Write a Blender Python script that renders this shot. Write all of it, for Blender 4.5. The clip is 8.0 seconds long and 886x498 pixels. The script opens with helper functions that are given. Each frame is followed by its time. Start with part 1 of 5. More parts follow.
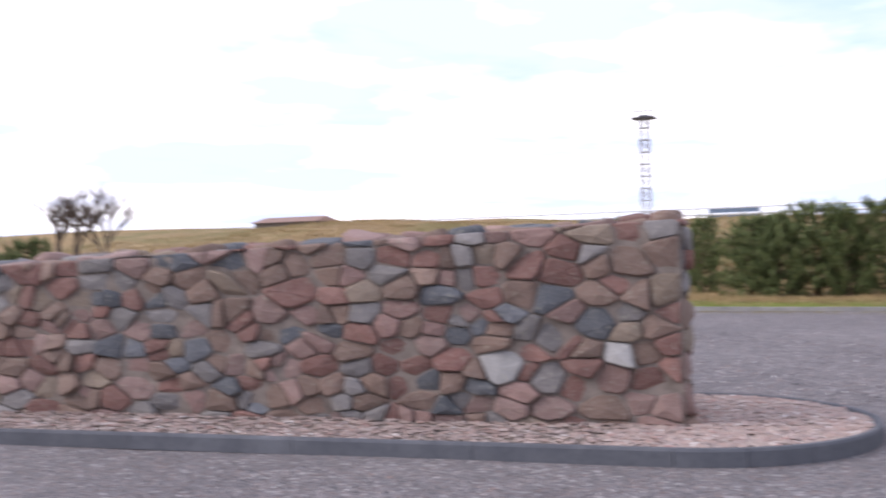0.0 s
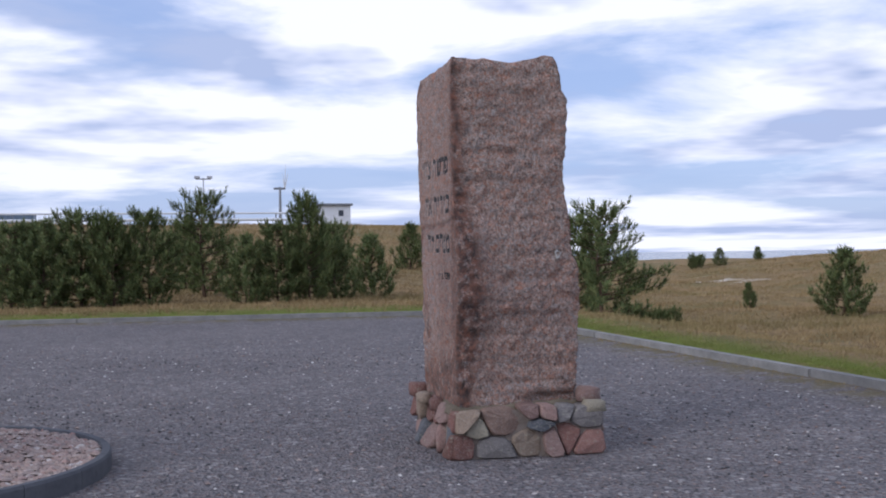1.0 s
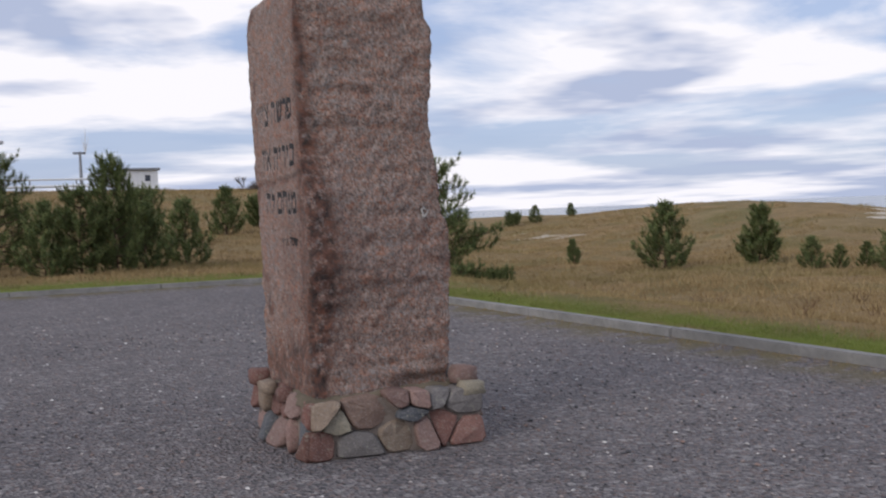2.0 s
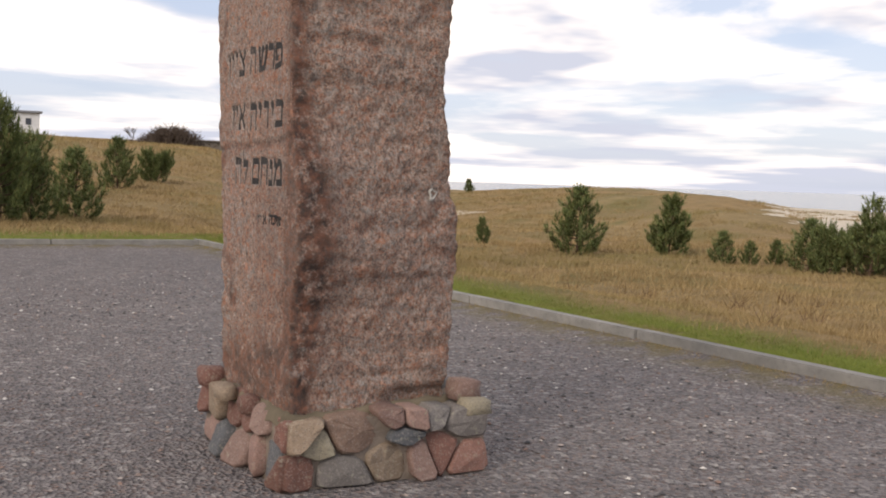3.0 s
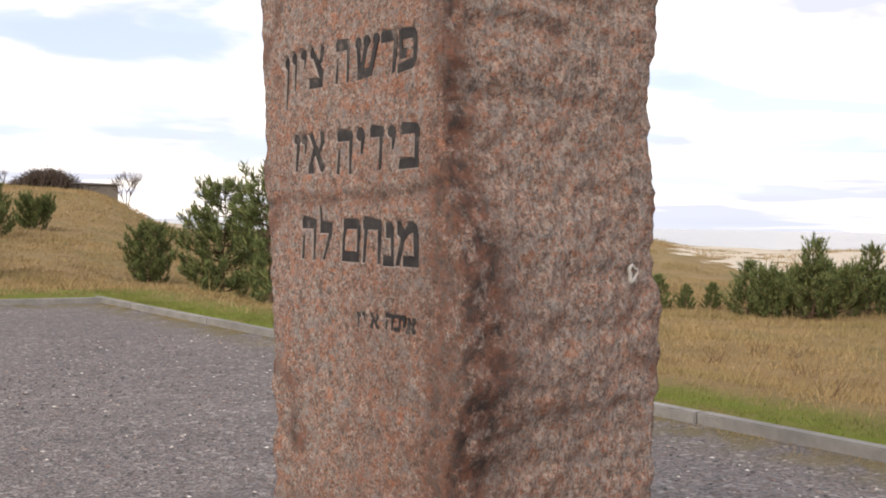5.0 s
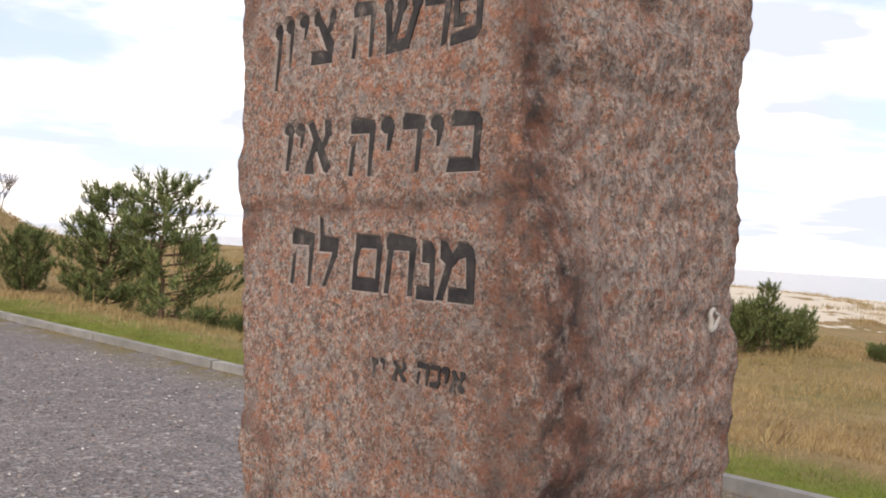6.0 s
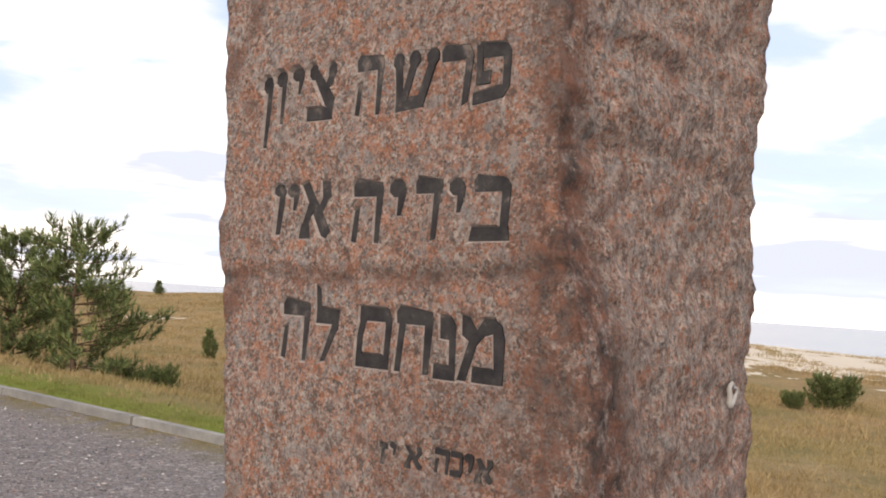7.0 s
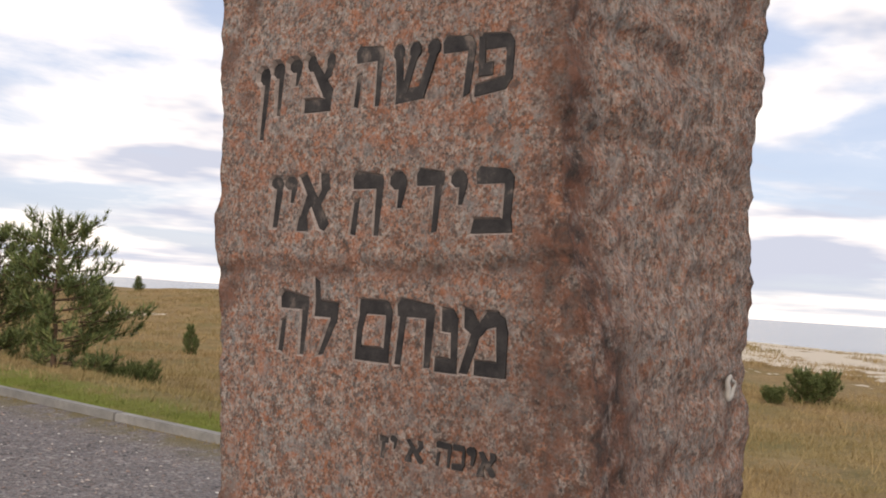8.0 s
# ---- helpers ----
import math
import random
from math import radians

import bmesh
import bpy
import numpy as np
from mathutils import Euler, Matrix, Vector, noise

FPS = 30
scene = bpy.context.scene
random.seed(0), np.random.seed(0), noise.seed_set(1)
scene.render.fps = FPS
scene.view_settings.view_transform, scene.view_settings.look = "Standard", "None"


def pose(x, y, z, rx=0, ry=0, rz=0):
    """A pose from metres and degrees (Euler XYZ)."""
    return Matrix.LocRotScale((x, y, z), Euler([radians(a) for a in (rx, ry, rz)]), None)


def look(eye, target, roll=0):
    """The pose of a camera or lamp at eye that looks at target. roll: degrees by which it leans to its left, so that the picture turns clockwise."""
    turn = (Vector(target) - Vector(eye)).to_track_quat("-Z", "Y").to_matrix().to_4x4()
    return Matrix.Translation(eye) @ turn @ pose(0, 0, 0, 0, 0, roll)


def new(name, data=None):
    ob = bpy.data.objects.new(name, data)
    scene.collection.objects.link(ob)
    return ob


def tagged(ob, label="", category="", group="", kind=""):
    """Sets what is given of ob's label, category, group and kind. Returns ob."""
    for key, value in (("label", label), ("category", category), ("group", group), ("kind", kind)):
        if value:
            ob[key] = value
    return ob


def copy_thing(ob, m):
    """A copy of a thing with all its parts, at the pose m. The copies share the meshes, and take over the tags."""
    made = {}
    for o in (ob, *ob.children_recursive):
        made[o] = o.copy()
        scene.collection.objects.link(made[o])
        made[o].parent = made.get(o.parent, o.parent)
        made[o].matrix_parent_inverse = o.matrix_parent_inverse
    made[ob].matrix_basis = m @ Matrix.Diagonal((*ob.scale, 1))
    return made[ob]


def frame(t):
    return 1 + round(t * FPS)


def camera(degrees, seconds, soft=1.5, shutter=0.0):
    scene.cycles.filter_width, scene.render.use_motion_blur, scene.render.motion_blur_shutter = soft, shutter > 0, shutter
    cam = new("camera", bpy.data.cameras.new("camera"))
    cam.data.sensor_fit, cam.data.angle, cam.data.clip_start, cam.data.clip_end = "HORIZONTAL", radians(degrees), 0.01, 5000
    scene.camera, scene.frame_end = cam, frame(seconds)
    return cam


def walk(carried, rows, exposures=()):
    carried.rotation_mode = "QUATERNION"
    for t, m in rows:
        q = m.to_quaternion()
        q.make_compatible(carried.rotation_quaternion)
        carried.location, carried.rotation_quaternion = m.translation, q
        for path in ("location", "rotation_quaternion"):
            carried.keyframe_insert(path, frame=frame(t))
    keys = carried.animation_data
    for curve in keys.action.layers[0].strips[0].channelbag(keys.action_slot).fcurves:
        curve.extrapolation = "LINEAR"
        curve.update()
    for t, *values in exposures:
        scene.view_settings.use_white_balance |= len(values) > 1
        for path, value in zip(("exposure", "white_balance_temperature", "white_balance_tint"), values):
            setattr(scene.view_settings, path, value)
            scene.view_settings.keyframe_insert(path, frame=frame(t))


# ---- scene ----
cam = camera(46.0, 8.0, soft=1.85, shutter=0.14)
PATH = [
    (0, (-0.402, 0.562, 1.488), (-1.23, 2.383, 1.504), -1.4),
    (0.3, (-0.288, 0.958, 1.463), (-0.508, 2.946, 1.468), 2.6),
    (0.5, (-0.248, 1.141, 1.504), (-0.213, 3.141, 1.538), 2.9),
    (0.8, (-0.186, 1.342, 1.478), (0.220, 3.300, 1.490), 2.2),
    (1, (-0.115, 1.626, 1.464), (0.355, 3.57, 1.473), -0.8),
    (1.2, (-0.068, 1.876, 1.527), (0.290, 3.840, 1.642), -0.5),
    (1.5, (-0.06, 2.207, 1.444), (0.418, 4.149, 1.498), 1.4),
    (1.8, (-0.03, 2.63, 1.46), (0.653, 4.51, 1.453), -0.3),
    (2, (-0.017, 2.87, 1.453), (0.786, 4.7, 1.38), -2.2),
    (2.2, (-0.009, 3.141, 1.459), (0.872, 4.931, 1.319), -1.0),
    (3.3, (-0.189, 4.499, 1.544), (0.829, 6.216, 1.417), 1.3),
    (3.5, (-0.178, 4.736, 1.549), (0.817, 6.466, 1.418), -1.6),
    (4, (-0.173, 5.359, 1.569), (0.786, 7.111, 1.473), 2.2),
    (4.2, (-0.16, 5.598, 1.584), (0.882, 7.304, 1.528), 0.8),
    (5.3, (0.005, 6.817, 1.603), (1.237, 8.392, 1.578), 1.9),
    (5.5, (0.026, 6.999, 1.588), (1.293, 8.547, 1.601), 2.2),
    (6, (0.116, 7.382, 1.589), (1.476, 8.849, 1.588), 3.7),
    (6.5, (0.149, 7.61, 1.62), (1.573, 9.013, 1.69), 4.1),
    (7, (0.077, 7.684, 1.636), (1.55, 9.033, 1.733), 3.8),
    (7.5, (0.052, 7.72, 1.633), (1.558, 9.032, 1.735), 3.9),
    (8, (0.058, 7.726, 1.626), (1.557, 9.048, 1.718), 3.8),
]
# seconds, stops, white balance: the clip's camera adapts on the way
EXPOSURES = [
    (0.0, 0.94, 6400, 20), (0.3, 0.62, 6350, 20), (0.5, 0.39, 6150, 20), (1.0, 0.02, 5850, 16), (1.5, 0.06, 5950, 15), (2.0, -0.06, 6450, 14), (2.2, 0.06, 6800, 14),
    (3.5, 0.50, 7800, 14), (4.0, 0.66, 7750, 14), (5.5, 0.74, 7600, 14), (6.0, 0.77, 7500, 14), (6.5, 0.76, 7600, 14), (7.0, 0.74, 7600, 14), (7.3, 0.5, 7550, 14), (7.5, 0.26, 7500, 14), (8.0, 0.38, 7650, 14),
]
walk(cam, [(t, look(eye, target, roll)) for t, eye, target, roll in PATH], EXPOSURES)

# ---- light ----
SUN_AZ, SUN_EL = -115.0, 30.0          # degrees: from +y towards +x, and up
world = bpy.data.worlds.new("world")
scene.world = world
world.use_nodes = True
wn, wl = world.node_tree.nodes, world.node_tree.links
wn.clear()


def wnode(kind, **kw):
    n = wn.new(kind)
    for k, v in kw.items():
        if k == "op":
            n.operation = v
        else:
            n.inputs[k].default_value = v
    return n


w_out = wn.new("ShaderNodeOutputWorld")
w_sky = wn.new("ShaderNodeTexSky")
w_sky.sky_type = "NISHITA"
w_sky.sun_disc = False
w_sky.sun_elevation, w_sky.sun_rotation = radians(SUN_EL), radians(SUN_AZ)
w_co = wn.new("ShaderNodeTexCoord")
w_sep = wn.new("ShaderNodeSeparateXYZ")
wl.new(w_co.outputs["Generated"], w_sep.inputs[0])
w_up = wnode("ShaderNodeMath", op="MAXIMUM")
wl.new(w_sep.outputs["Z"], w_up.inputs[0])
w_up.inputs[1].default_value = 0.0
w_add = wnode("ShaderNodeMath", op="ADD")
wl.new(w_up.outputs[0], w_add.inputs[0])
w_add.inputs[1].default_value = 0.05
w_log = wnode("ShaderNodeMath", op="LOGARITHM")
wl.new(w_add.outputs[0], w_log.inputs[0])
w_log.inputs[1].default_value = math.e
w_com = wn.new("ShaderNodeCombineXYZ")
wl.new(w_sep.outputs["X"], w_com.inputs[0])
wl.new(w_sep.outputs["Y"], w_com.inputs[1])
wl.new(w_log.outputs[0], w_com.inputs[2])
w_map = wn.new("ShaderNodeMapping")
w_map.inputs["Location"].default_value = (3.1, 1.7, 0.4)
w_map.inputs["Scale"].default_value = (2.7, 2.7, 2.3)
wl.new(w_com.outputs[0], w_map.inputs["Vector"])
w_n1 = wnode("ShaderNodeTexNoise", Scale=1.0, Detail=8.0, Roughness=0.55, Distortion=0.25)
wl.new(w_map.outputs[0], w_n1.inputs["Vector"])
w_r1 = wn.new("ShaderNodeValToRGB")     # cover of cloud
w_r1.color_ramp.elements[0].position, w_r1.color_ramp.elements[0].color = 0.40, (0.08, 0.08, 0.08, 1)
w_r1.color_ramp.elements[1].position, w_r1.color_ramp.elements[1].color = 0.52, (1, 1, 1, 1)
wl.new(w_n1.outputs["Fac"], w_r1.inputs[0])
w_n2 = wnode("ShaderNodeTexNoise", Scale=1.7, Detail=4.0, Roughness=0.5)
wl.new(w_map.outputs[0], w_n2.inputs["Vector"])
w_r2 = wn.new("ShaderNodeValToRGB")     # grey bellies and white tops
w_r2.color_ramp.elements[0].position, w_r2.color_ramp.elements[0].color = 0.40, (0.49, 0.57, 0.75, 1)
w_r2.color_ramp.elements[1].position, w_r2.color_ramp.elements[1].color = 0.535, (1.05, 1.05, 1.08, 1)
wl.new(w_n2.outputs["Fac"], w_r2.inputs[0])
w_b1 = wnode("ShaderNodeBackground", Strength=0.11)
w_tint = wn.new("ShaderNodeMix")
w_tint.data_type, w_tint.blend_type = "RGBA", "MIX"
w_tint.inputs[0].default_value = 0.7
w_tint.inputs[7].default_value = (3.8, 4.9, 7.4, 1)
wl.new(w_sky.outputs[0], w_tint.inputs[6])
wl.new(w_tint.outputs[2], w_b1.inputs["Color"])
w_b2 = wnode("ShaderNodeBackground", Strength=0.96)
wl.new(w_r2.outputs[0], w_b2.inputs["Color"])
w_mix = wn.new("ShaderNodeMixShader")
wl.new(w_r1.outputs[0], w_mix.inputs[0])
wl.new(w_b1.outputs[0], w_mix.inputs[1])
wl.new(w_b2.outputs[0], w_mix.inputs[2])
wl.new(w_mix.outputs[0], w_out.inputs[0])

sun_data = bpy.data.lights.new("sun", "SUN")
sun_data.energy, sun_data.angle, sun_data.color = 1.3, radians(34), (1.0, 0.95, 0.88)
sun = new("sun", sun_data)
_a, _e = radians(SUN_AZ), radians(SUN_EL)
sun.matrix_world = look((0, 0, 60), Vector((0, 0, 60)) - Vector((math.sin(_a) * math.cos(_e), math.cos(_a) * math.cos(_e), math.sin(_e))))

# ---- materials ----


class Mat:
    """A small builder of node materials."""

    def __init__(self, name, rough=0.85, spec=0.3, metal=0.0):
        self.m = bpy.data.materials.new(name)
        self.m.use_nodes = True
        self.n, self.l = self.m.node_tree.nodes, self.m.node_tree.links
        self.b = self.n["Principled BSDF"]
        self.b.inputs["Roughness"].default_value = rough
        self.b.inputs["Specular IOR Level"].default_value = spec
        self.b.inputs["Metallic"].default_value = metal
        self.co = self.n.new("ShaderNodeTexCoord")
        self.normal = None

    def mapped(self, scale=(1, 1, 1), rot=(0, 0, 0), source="Object"):
        m = self.n.new("ShaderNodeMapping")
        m.inputs["Scale"].default_value = scale
        m.inputs["Rotation"].default_value = rot
        self.l.new(self.co.outputs[source], m.inputs[0])
        return m.outputs[0]

    def noise(self, scale, detail=4.0, rough=0.55, vec=None, distort=0.0):
        t = self.n.new("ShaderNodeTexNoise")
        t.inputs["Scale"].default_value, t.inputs["Detail"].default_value = scale, detail
        t.inputs["Roughness"].default_value, t.inputs["Distortion"].default_value = rough, distort
        self.l.new(vec or self.co.outputs["Object"], t.inputs["Vector"])
        return t.outputs["Fac"]

    def voronoi(self, scale, out="Distance", feature="F1", vec=None):
        t = self.n.new("ShaderNodeTexVoronoi")
        t.feature = feature
        t.inputs["Scale"].default_value = scale
        self.l.new(vec or self.co.outputs["Object"], t.inputs["Vector"])
        return t.outputs[out]

    def ramp(self, fac, stops, step=False):
        r = self.n.new("ShaderNodeValToRGB")
        e = r.color_ramp.elements
        if step:
            r.color_ramp.interpolation = "CONSTANT"
        while len(e) < len(stops):
            e.new(0.5)
        for el, (p, c) in zip(e, stops):
            el.position = p
            el.color = (*c, 1) if len(c) == 3 else c
        self.l.new(fac, r.inputs[0])
        return r.outputs[0]

    def grey(self, fac, lo, hi, a=0.0, b=1.0):
        return self.ramp(fac, [(lo, (a, a, a)), (hi, (b, b, b))])

    def mix(self, fac, a, b, mode="MIX"):
        x = self.n.new("ShaderNodeMix")
        x.data_type, x.blend_type = "RGBA", mode
        for sock, v in ((x.inputs[0], fac), (x.inputs[6], a), (x.inputs[7], b)):
            if isinstance(v, (int, float)):
                sock.default_value = v
            elif isinstance(v, tuple):
                sock.default_value = (*v, 1)
            else:
                self.l.new(v, sock)
        return x.outputs[2]

    def math(self, op, a, b=0.0):
        x = self.n.new("ShaderNodeMath")
        x.operation = op
        for sock, v in ((x.inputs[0], a), (x.inputs[1], b)):
            if isinstance(v, (int, float)):
                sock.default_value = v
            else:
                self.l.new(v, sock)
        return x.outputs[0]

    def random(self):
        return self.n.new("ShaderNodeObjectInfo").outputs["Random"]

    def island(self):
        return self.n.new("ShaderNodeNewGeometry").outputs["Random Per Island"]

    def attr(self, name):
        a = self.n.new("ShaderNodeAttribute")
        a.attribute_name = name
        return a.outputs["Fac"]

    def bump(self, height, strength=0.5, dist=0.01):
        b = self.n.new("ShaderNodeBump")
        b.inputs["Strength"].default_value, b.inputs["Distance"].default_value = strength, dist
        self.l.new(height, b.inputs["Height"])
        if self.normal:
            self.l.new(self.normal, b.inputs["Normal"])
        self.normal = b.outputs[0]
        self.l.new(self.normal, self.b.inputs["Normal"])
        return self

    def done(self, colour):
        if isinstance(colour, tuple):
            self.b.inputs["Base Color"].default_value = (*colour, 1)
        else:
            self.l.new(colour, self.b.inputs["Base Color"])
        return self.m


def m_granite():
    k = Mat("granite", 0.8, 0.3)
    hewn = k.attr("hewn")
    col = k.ramp(k.noise(2.4, 5, 0.6), [(0.30, (0.34, 0.215, 0.175)), (0.44, (0.50, 0.31, 0.245)), (0.57, (0.43, 0.335, 0.285)), (0.72, (0.57, 0.325, 0.235))])
    # salmon and grey blotches a hand's width across
    col = k.mix(k.grey(k.noise(6, 7, 0.75), 0.50, 0.57, 0, 0.8), col, (0.55, 0.255, 0.155))
    col = k.mix(k.grey(k.noise(9, 7, 0.75, k.mapped((1, 1, 1), (0.5, 0.3, 0))), 0.52, 0.60, 0, 0.75), col, (0.34, 0.315, 0.29))
    # crystals: dark mica, pale felspar, orange and blue-grey quartz
    for scale, lo, deep in ((58, 0.70, 0.75), (105, 0.66, 0.7), (190, 0.66, 0.6)):
        g = k.n.new("ShaderNodeSeparateColor")
        k.l.new(k.voronoi(scale, "Color"), g.inputs[0])
        col = k.mix(k.grey(g.outputs[0], lo, lo + 0.05, 0, deep), col, (0.105, 0.088, 0.08))
        col = k.mix(k.grey(g.outputs[1], lo + 0.06, lo + 0.11, 0, deep * 0.8), col, (0.66, 0.57, 0.50))
        col = k.mix(k.grey(g.outputs[2], lo + 0.05, lo + 0.11, 0, deep * 0.75), col, (0.50, 0.20, 0.105))
        col = k.mix(k.grey(k.math("ADD", g.outputs[0], g.outputs[1]), 0.36, 0.42, deep * 0.7, 0), col, (0.33, 0.335, 0.33))
    # rust-orange and blue-grey flecks of a finger's length over the crystals
    col = k.mix(k.grey(k.noise(13, 8, 0.8, k.mapped((1, 1, 1.3), (0.1, 0.9, 0.2))), 0.53, 0.59, 0, 0.55), col, (0.56, 0.205, 0.10))
    col = k.mix(k.grey(k.noise(15, 8, 0.8, k.mapped((1, 1, 1.3), (0.8, 0.1, 0.6))), 0.52, 0.58, 0, 0.55), col, (0.36, 0.36, 0.35))
    # dark knots, and the shade of small pits put into the colour
    col = k.mix(k.grey(k.noise(38, 7, 0.8), 0.53, 0.61, 0, 0.7), col, (0.12, 0.09, 0.078))
    col = k.mix(k.grey(k.noise(21, 6, 0.75, k.mapped((1, 1, 1), (0.7, 0.2, 0.4))), 0.55, 0.63, 0, 0.55), col, (0.18, 0.135, 0.118))
    # short upright chisel strokes on the hewn sides
    dash = k.noise(70, 5, 0.7, k.mapped((1, 1, 0.5), (0, 0.12, 0)))
    col = k.mix(k.math("MULTIPLY", k.grey(dash, 0.52, 0.62, 0, 0.55), hewn), col, (0.19, 0.13, 0.105))
    col = k.mix(k.math("MULTIPLY", k.grey(dash, 0.40, 0.48, 0.6, 0), hewn), col, (0.58, 0.46, 0.39))
    # iron-brown bruise along the broken arris, with chamfer and crease shade painted in
    bruise_shade = k.attr("bruise_shade")
    patch = k.math("ADD", k.math("MULTIPLY", k.grey(k.noise(11, 7, 0.8), 0.40, 0.50), 0.85), 0.12)
    col = k.mix(k.math("MULTIPLY", patch, bruise_shade), col, k.ramp(k.noise(19, 6, 0.75), [(0.40, (0.065, 0.05, 0.044)), (0.50, (0.15, 0.08, 0.06)), (0.62, (0.29, 0.125, 0.08))]))
    k.bump(k.noise(7, 5, 0.6), 0.6, 0.03)
    k.bump(k.noise(17, 6, 0.75), 0.8, 0.018)
    k.bump(k.noise(38, 7, 0.8), 1.0, 0.02)
    k.bump(k.math("MULTIPLY", dash, hewn), 0.8, 0.012)
    k.bump(k.voronoi(105), 0.6, 0.004)
    return k.done(col)


def m_cut():
    """Fresh-cut granite in the slopes of the carved letters."""
    k = Mat("cut_granite", 0.85, 0.25)
    col = k.ramp(k.noise(60, 5, 0.75), [(0.35, (0.19, 0.155, 0.14)), (0.5, (0.29, 0.24, 0.215)), (0.65, (0.37, 0.31, 0.28))])
    k.bump(k.noise(120, 3), 0.6, 0.004)
    return k.done(col)


STONE_TINTS = {
    "pink": ((0.33, 0.20, 0.17), (0.40, 0.28, 0.24)),
    "red": ((0.26, 0.125, 0.10), (0.33, 0.18, 0.145)),
    "brown": ((0.25, 0.165, 0.125), (0.33, 0.225, 0.175)),
    "grey": ((0.24, 0.22, 0.21), (0.33, 0.305, 0.285)),
    "blue": ((0.13, 0.14, 0.155), (0.20, 0.205, 0.215)),
    "tan": ((0.34, 0.255, 0.185), (0.42, 0.33, 0.25)),
    "pale": ((0.52, 0.50, 0.47), (0.64, 0.62, 0.59)),
    "olive": ((0.38, 0.335, 0.24), (0.46, 0.41, 0.31)),
}


def m_stone(tint):
    a, b = STONE_TINTS[tint]
    k = Mat("fieldstone_" + tint, 0.82, 0.3)
    r = k.random()
    a, b = tuple(c * 0.86 for c in a), tuple(c * 0.86 for c in b)
    col = k.mix(r, a, b)
    col = k.mix(k.math("MULTIPLY", k.math("FRACT", k.math("MULTIPLY", r, 17.0)), 0.6), col, tuple(c * 0.3 for c in a))
    col = k.mix(k.grey(k.noise(6, 4), 0.35, 0.7, 0, 0.55), col, tuple(c * 0.55 for c in a))
    g = k.n.new("ShaderNodeSeparateColor")
    k.l.new(k.voronoi(150, "Color"), g.inputs[0])
    col = k.mix(k.grey(g.outputs[0], 0.76, 0.82, 0, 0.28), col, (0.06, 0.055, 0.055))
    col = k.mix(k.grey(g.outputs[1], 0.78, 0.84, 0, 0.15), col, (0.5, 0.46, 0.42))
    col = k.mix(k.grey(k.noise(28, 3), 0.60, 0.72, 0, 0.45), col, (0.36, 0.35, 0.27))
    k.bump(k.noise(12, 5, 0.6), 0.6, 0.02)
    k.bump(k.noise(90, 3), 0.5, 0.003)
    return k.done(col)


def m_mortar():
    k = Mat("mortar", 0.95, 0.1)
    col = k.ramp(k.noise(9, 4), [(0.3, (0.15, 0.125, 0.105)), (0.7, (0.27, 0.225, 0.19))])
    k.bump(k.noise(70, 4), 0.8, 0.01)
    return k.done(col)


def m_gravel():
    k = Mat("crushed_gravel", 0.92, 0.2)
    big = k.noise(0.35, 4)
    base = k.ramp(big, [(0.3, (0.215, 0.197, 0.197)), (0.7, (0.29, 0.264, 0.256))])
    g = k.n.new("ShaderNodeSeparateColor")
    k.l.new(k.voronoi(44, "Color"), g.inputs[0])
    col = k.mix(k.grey(g.outputs[0], 0.0, 1.0, 0, 0.75), base, (0.05, 0.048, 0.052))
    col = k.mix(k.grey(g.outputs[1], 0.70, 0.95, 0, 0.55), col, (0.36, 0.33, 0.32))
    col = k.mix(k.grey(g.outputs[2], 0.80, 0.9, 0, 0.5), col, (0.25, 0.17, 0.14))
    g2 = k.n.new("ShaderNodeSeparateColor")
    k.l.new(k.voronoi(24, "Color"), g2.inputs[0])
    col = k.mix(k.grey(g2.outputs[0], 0.93, 0.95, 0, 0.6), col, (0.42, 0.40, 0.38))
    col = k.mix(k.grey(k.noise(2.6, 5, 0.6), 0.45, 0.7, 0, 0.35), col, (0.09, 0.085, 0.09))
    col = k.mix(k.math("MULTIPLY", k.grey(k.noise(2.5, 5), 0.38, 0.55), k.attr("edge")), col, (0.17, 0.14, 0.065))
    k.bump(k.voronoi(44), 1.0, 0.028)
    k.bump(k.noise(5, 4), 0.5, 0.03)
    return k.done(col)


def m_pebble():
    k = Mat("pebbles", 0.8, 0.3)
    r = k.island()
    col = k.ramp(r, [(0.0, (0.29, 0.205, 0.175)), (0.25, (0.38, 0.29, 0.245)), (0.5, (0.23, 0.18, 0.165)), (0.72, (0.43, 0.36, 0.31)), (0.9, (0.31, 0.18, 0.15)), (1.0, (0.58, 0.54, 0.50))])
    col = k.mix(k.grey(k.noise(40, 3), 0.4, 0.7, 0, 0.4), col, (0.2, 0.16, 0.14))
    return k.done(col)


def m_chip():
    k = Mat("gravel_chips", 0.8, 0.3)
    col = k.ramp(k.island(), [(0.0, (0.06, 0.06, 0.065)), (0.4, (0.16, 0.15, 0.15)), (0.7, (0.30, 0.28, 0.27)), (0.85, (0.24, 0.16, 0.13)), (1.0, (0.62, 0.60, 0.57))])
    return k.done(col)


def m_concrete(name, c1, c2):
    k = Mat(name, 0.9, 0.25)
    col = k.ramp(k.noise(3, 5, 0.6), [(0.3, c1), (0.7, c2)])
    col = k.mix(k.grey(k.noise(20, 4), 0.5, 0.75, 0, 0.4), col, tuple(c * 0.6 for c in c1))
    col = k.mix(k.math("MULTIPLY", k.random(), 0.3), col, tuple(c * 0.7 for c in c1))
    k.bump(k.noise(80, 4), 0.5, 0.004)
    return k.done(col)


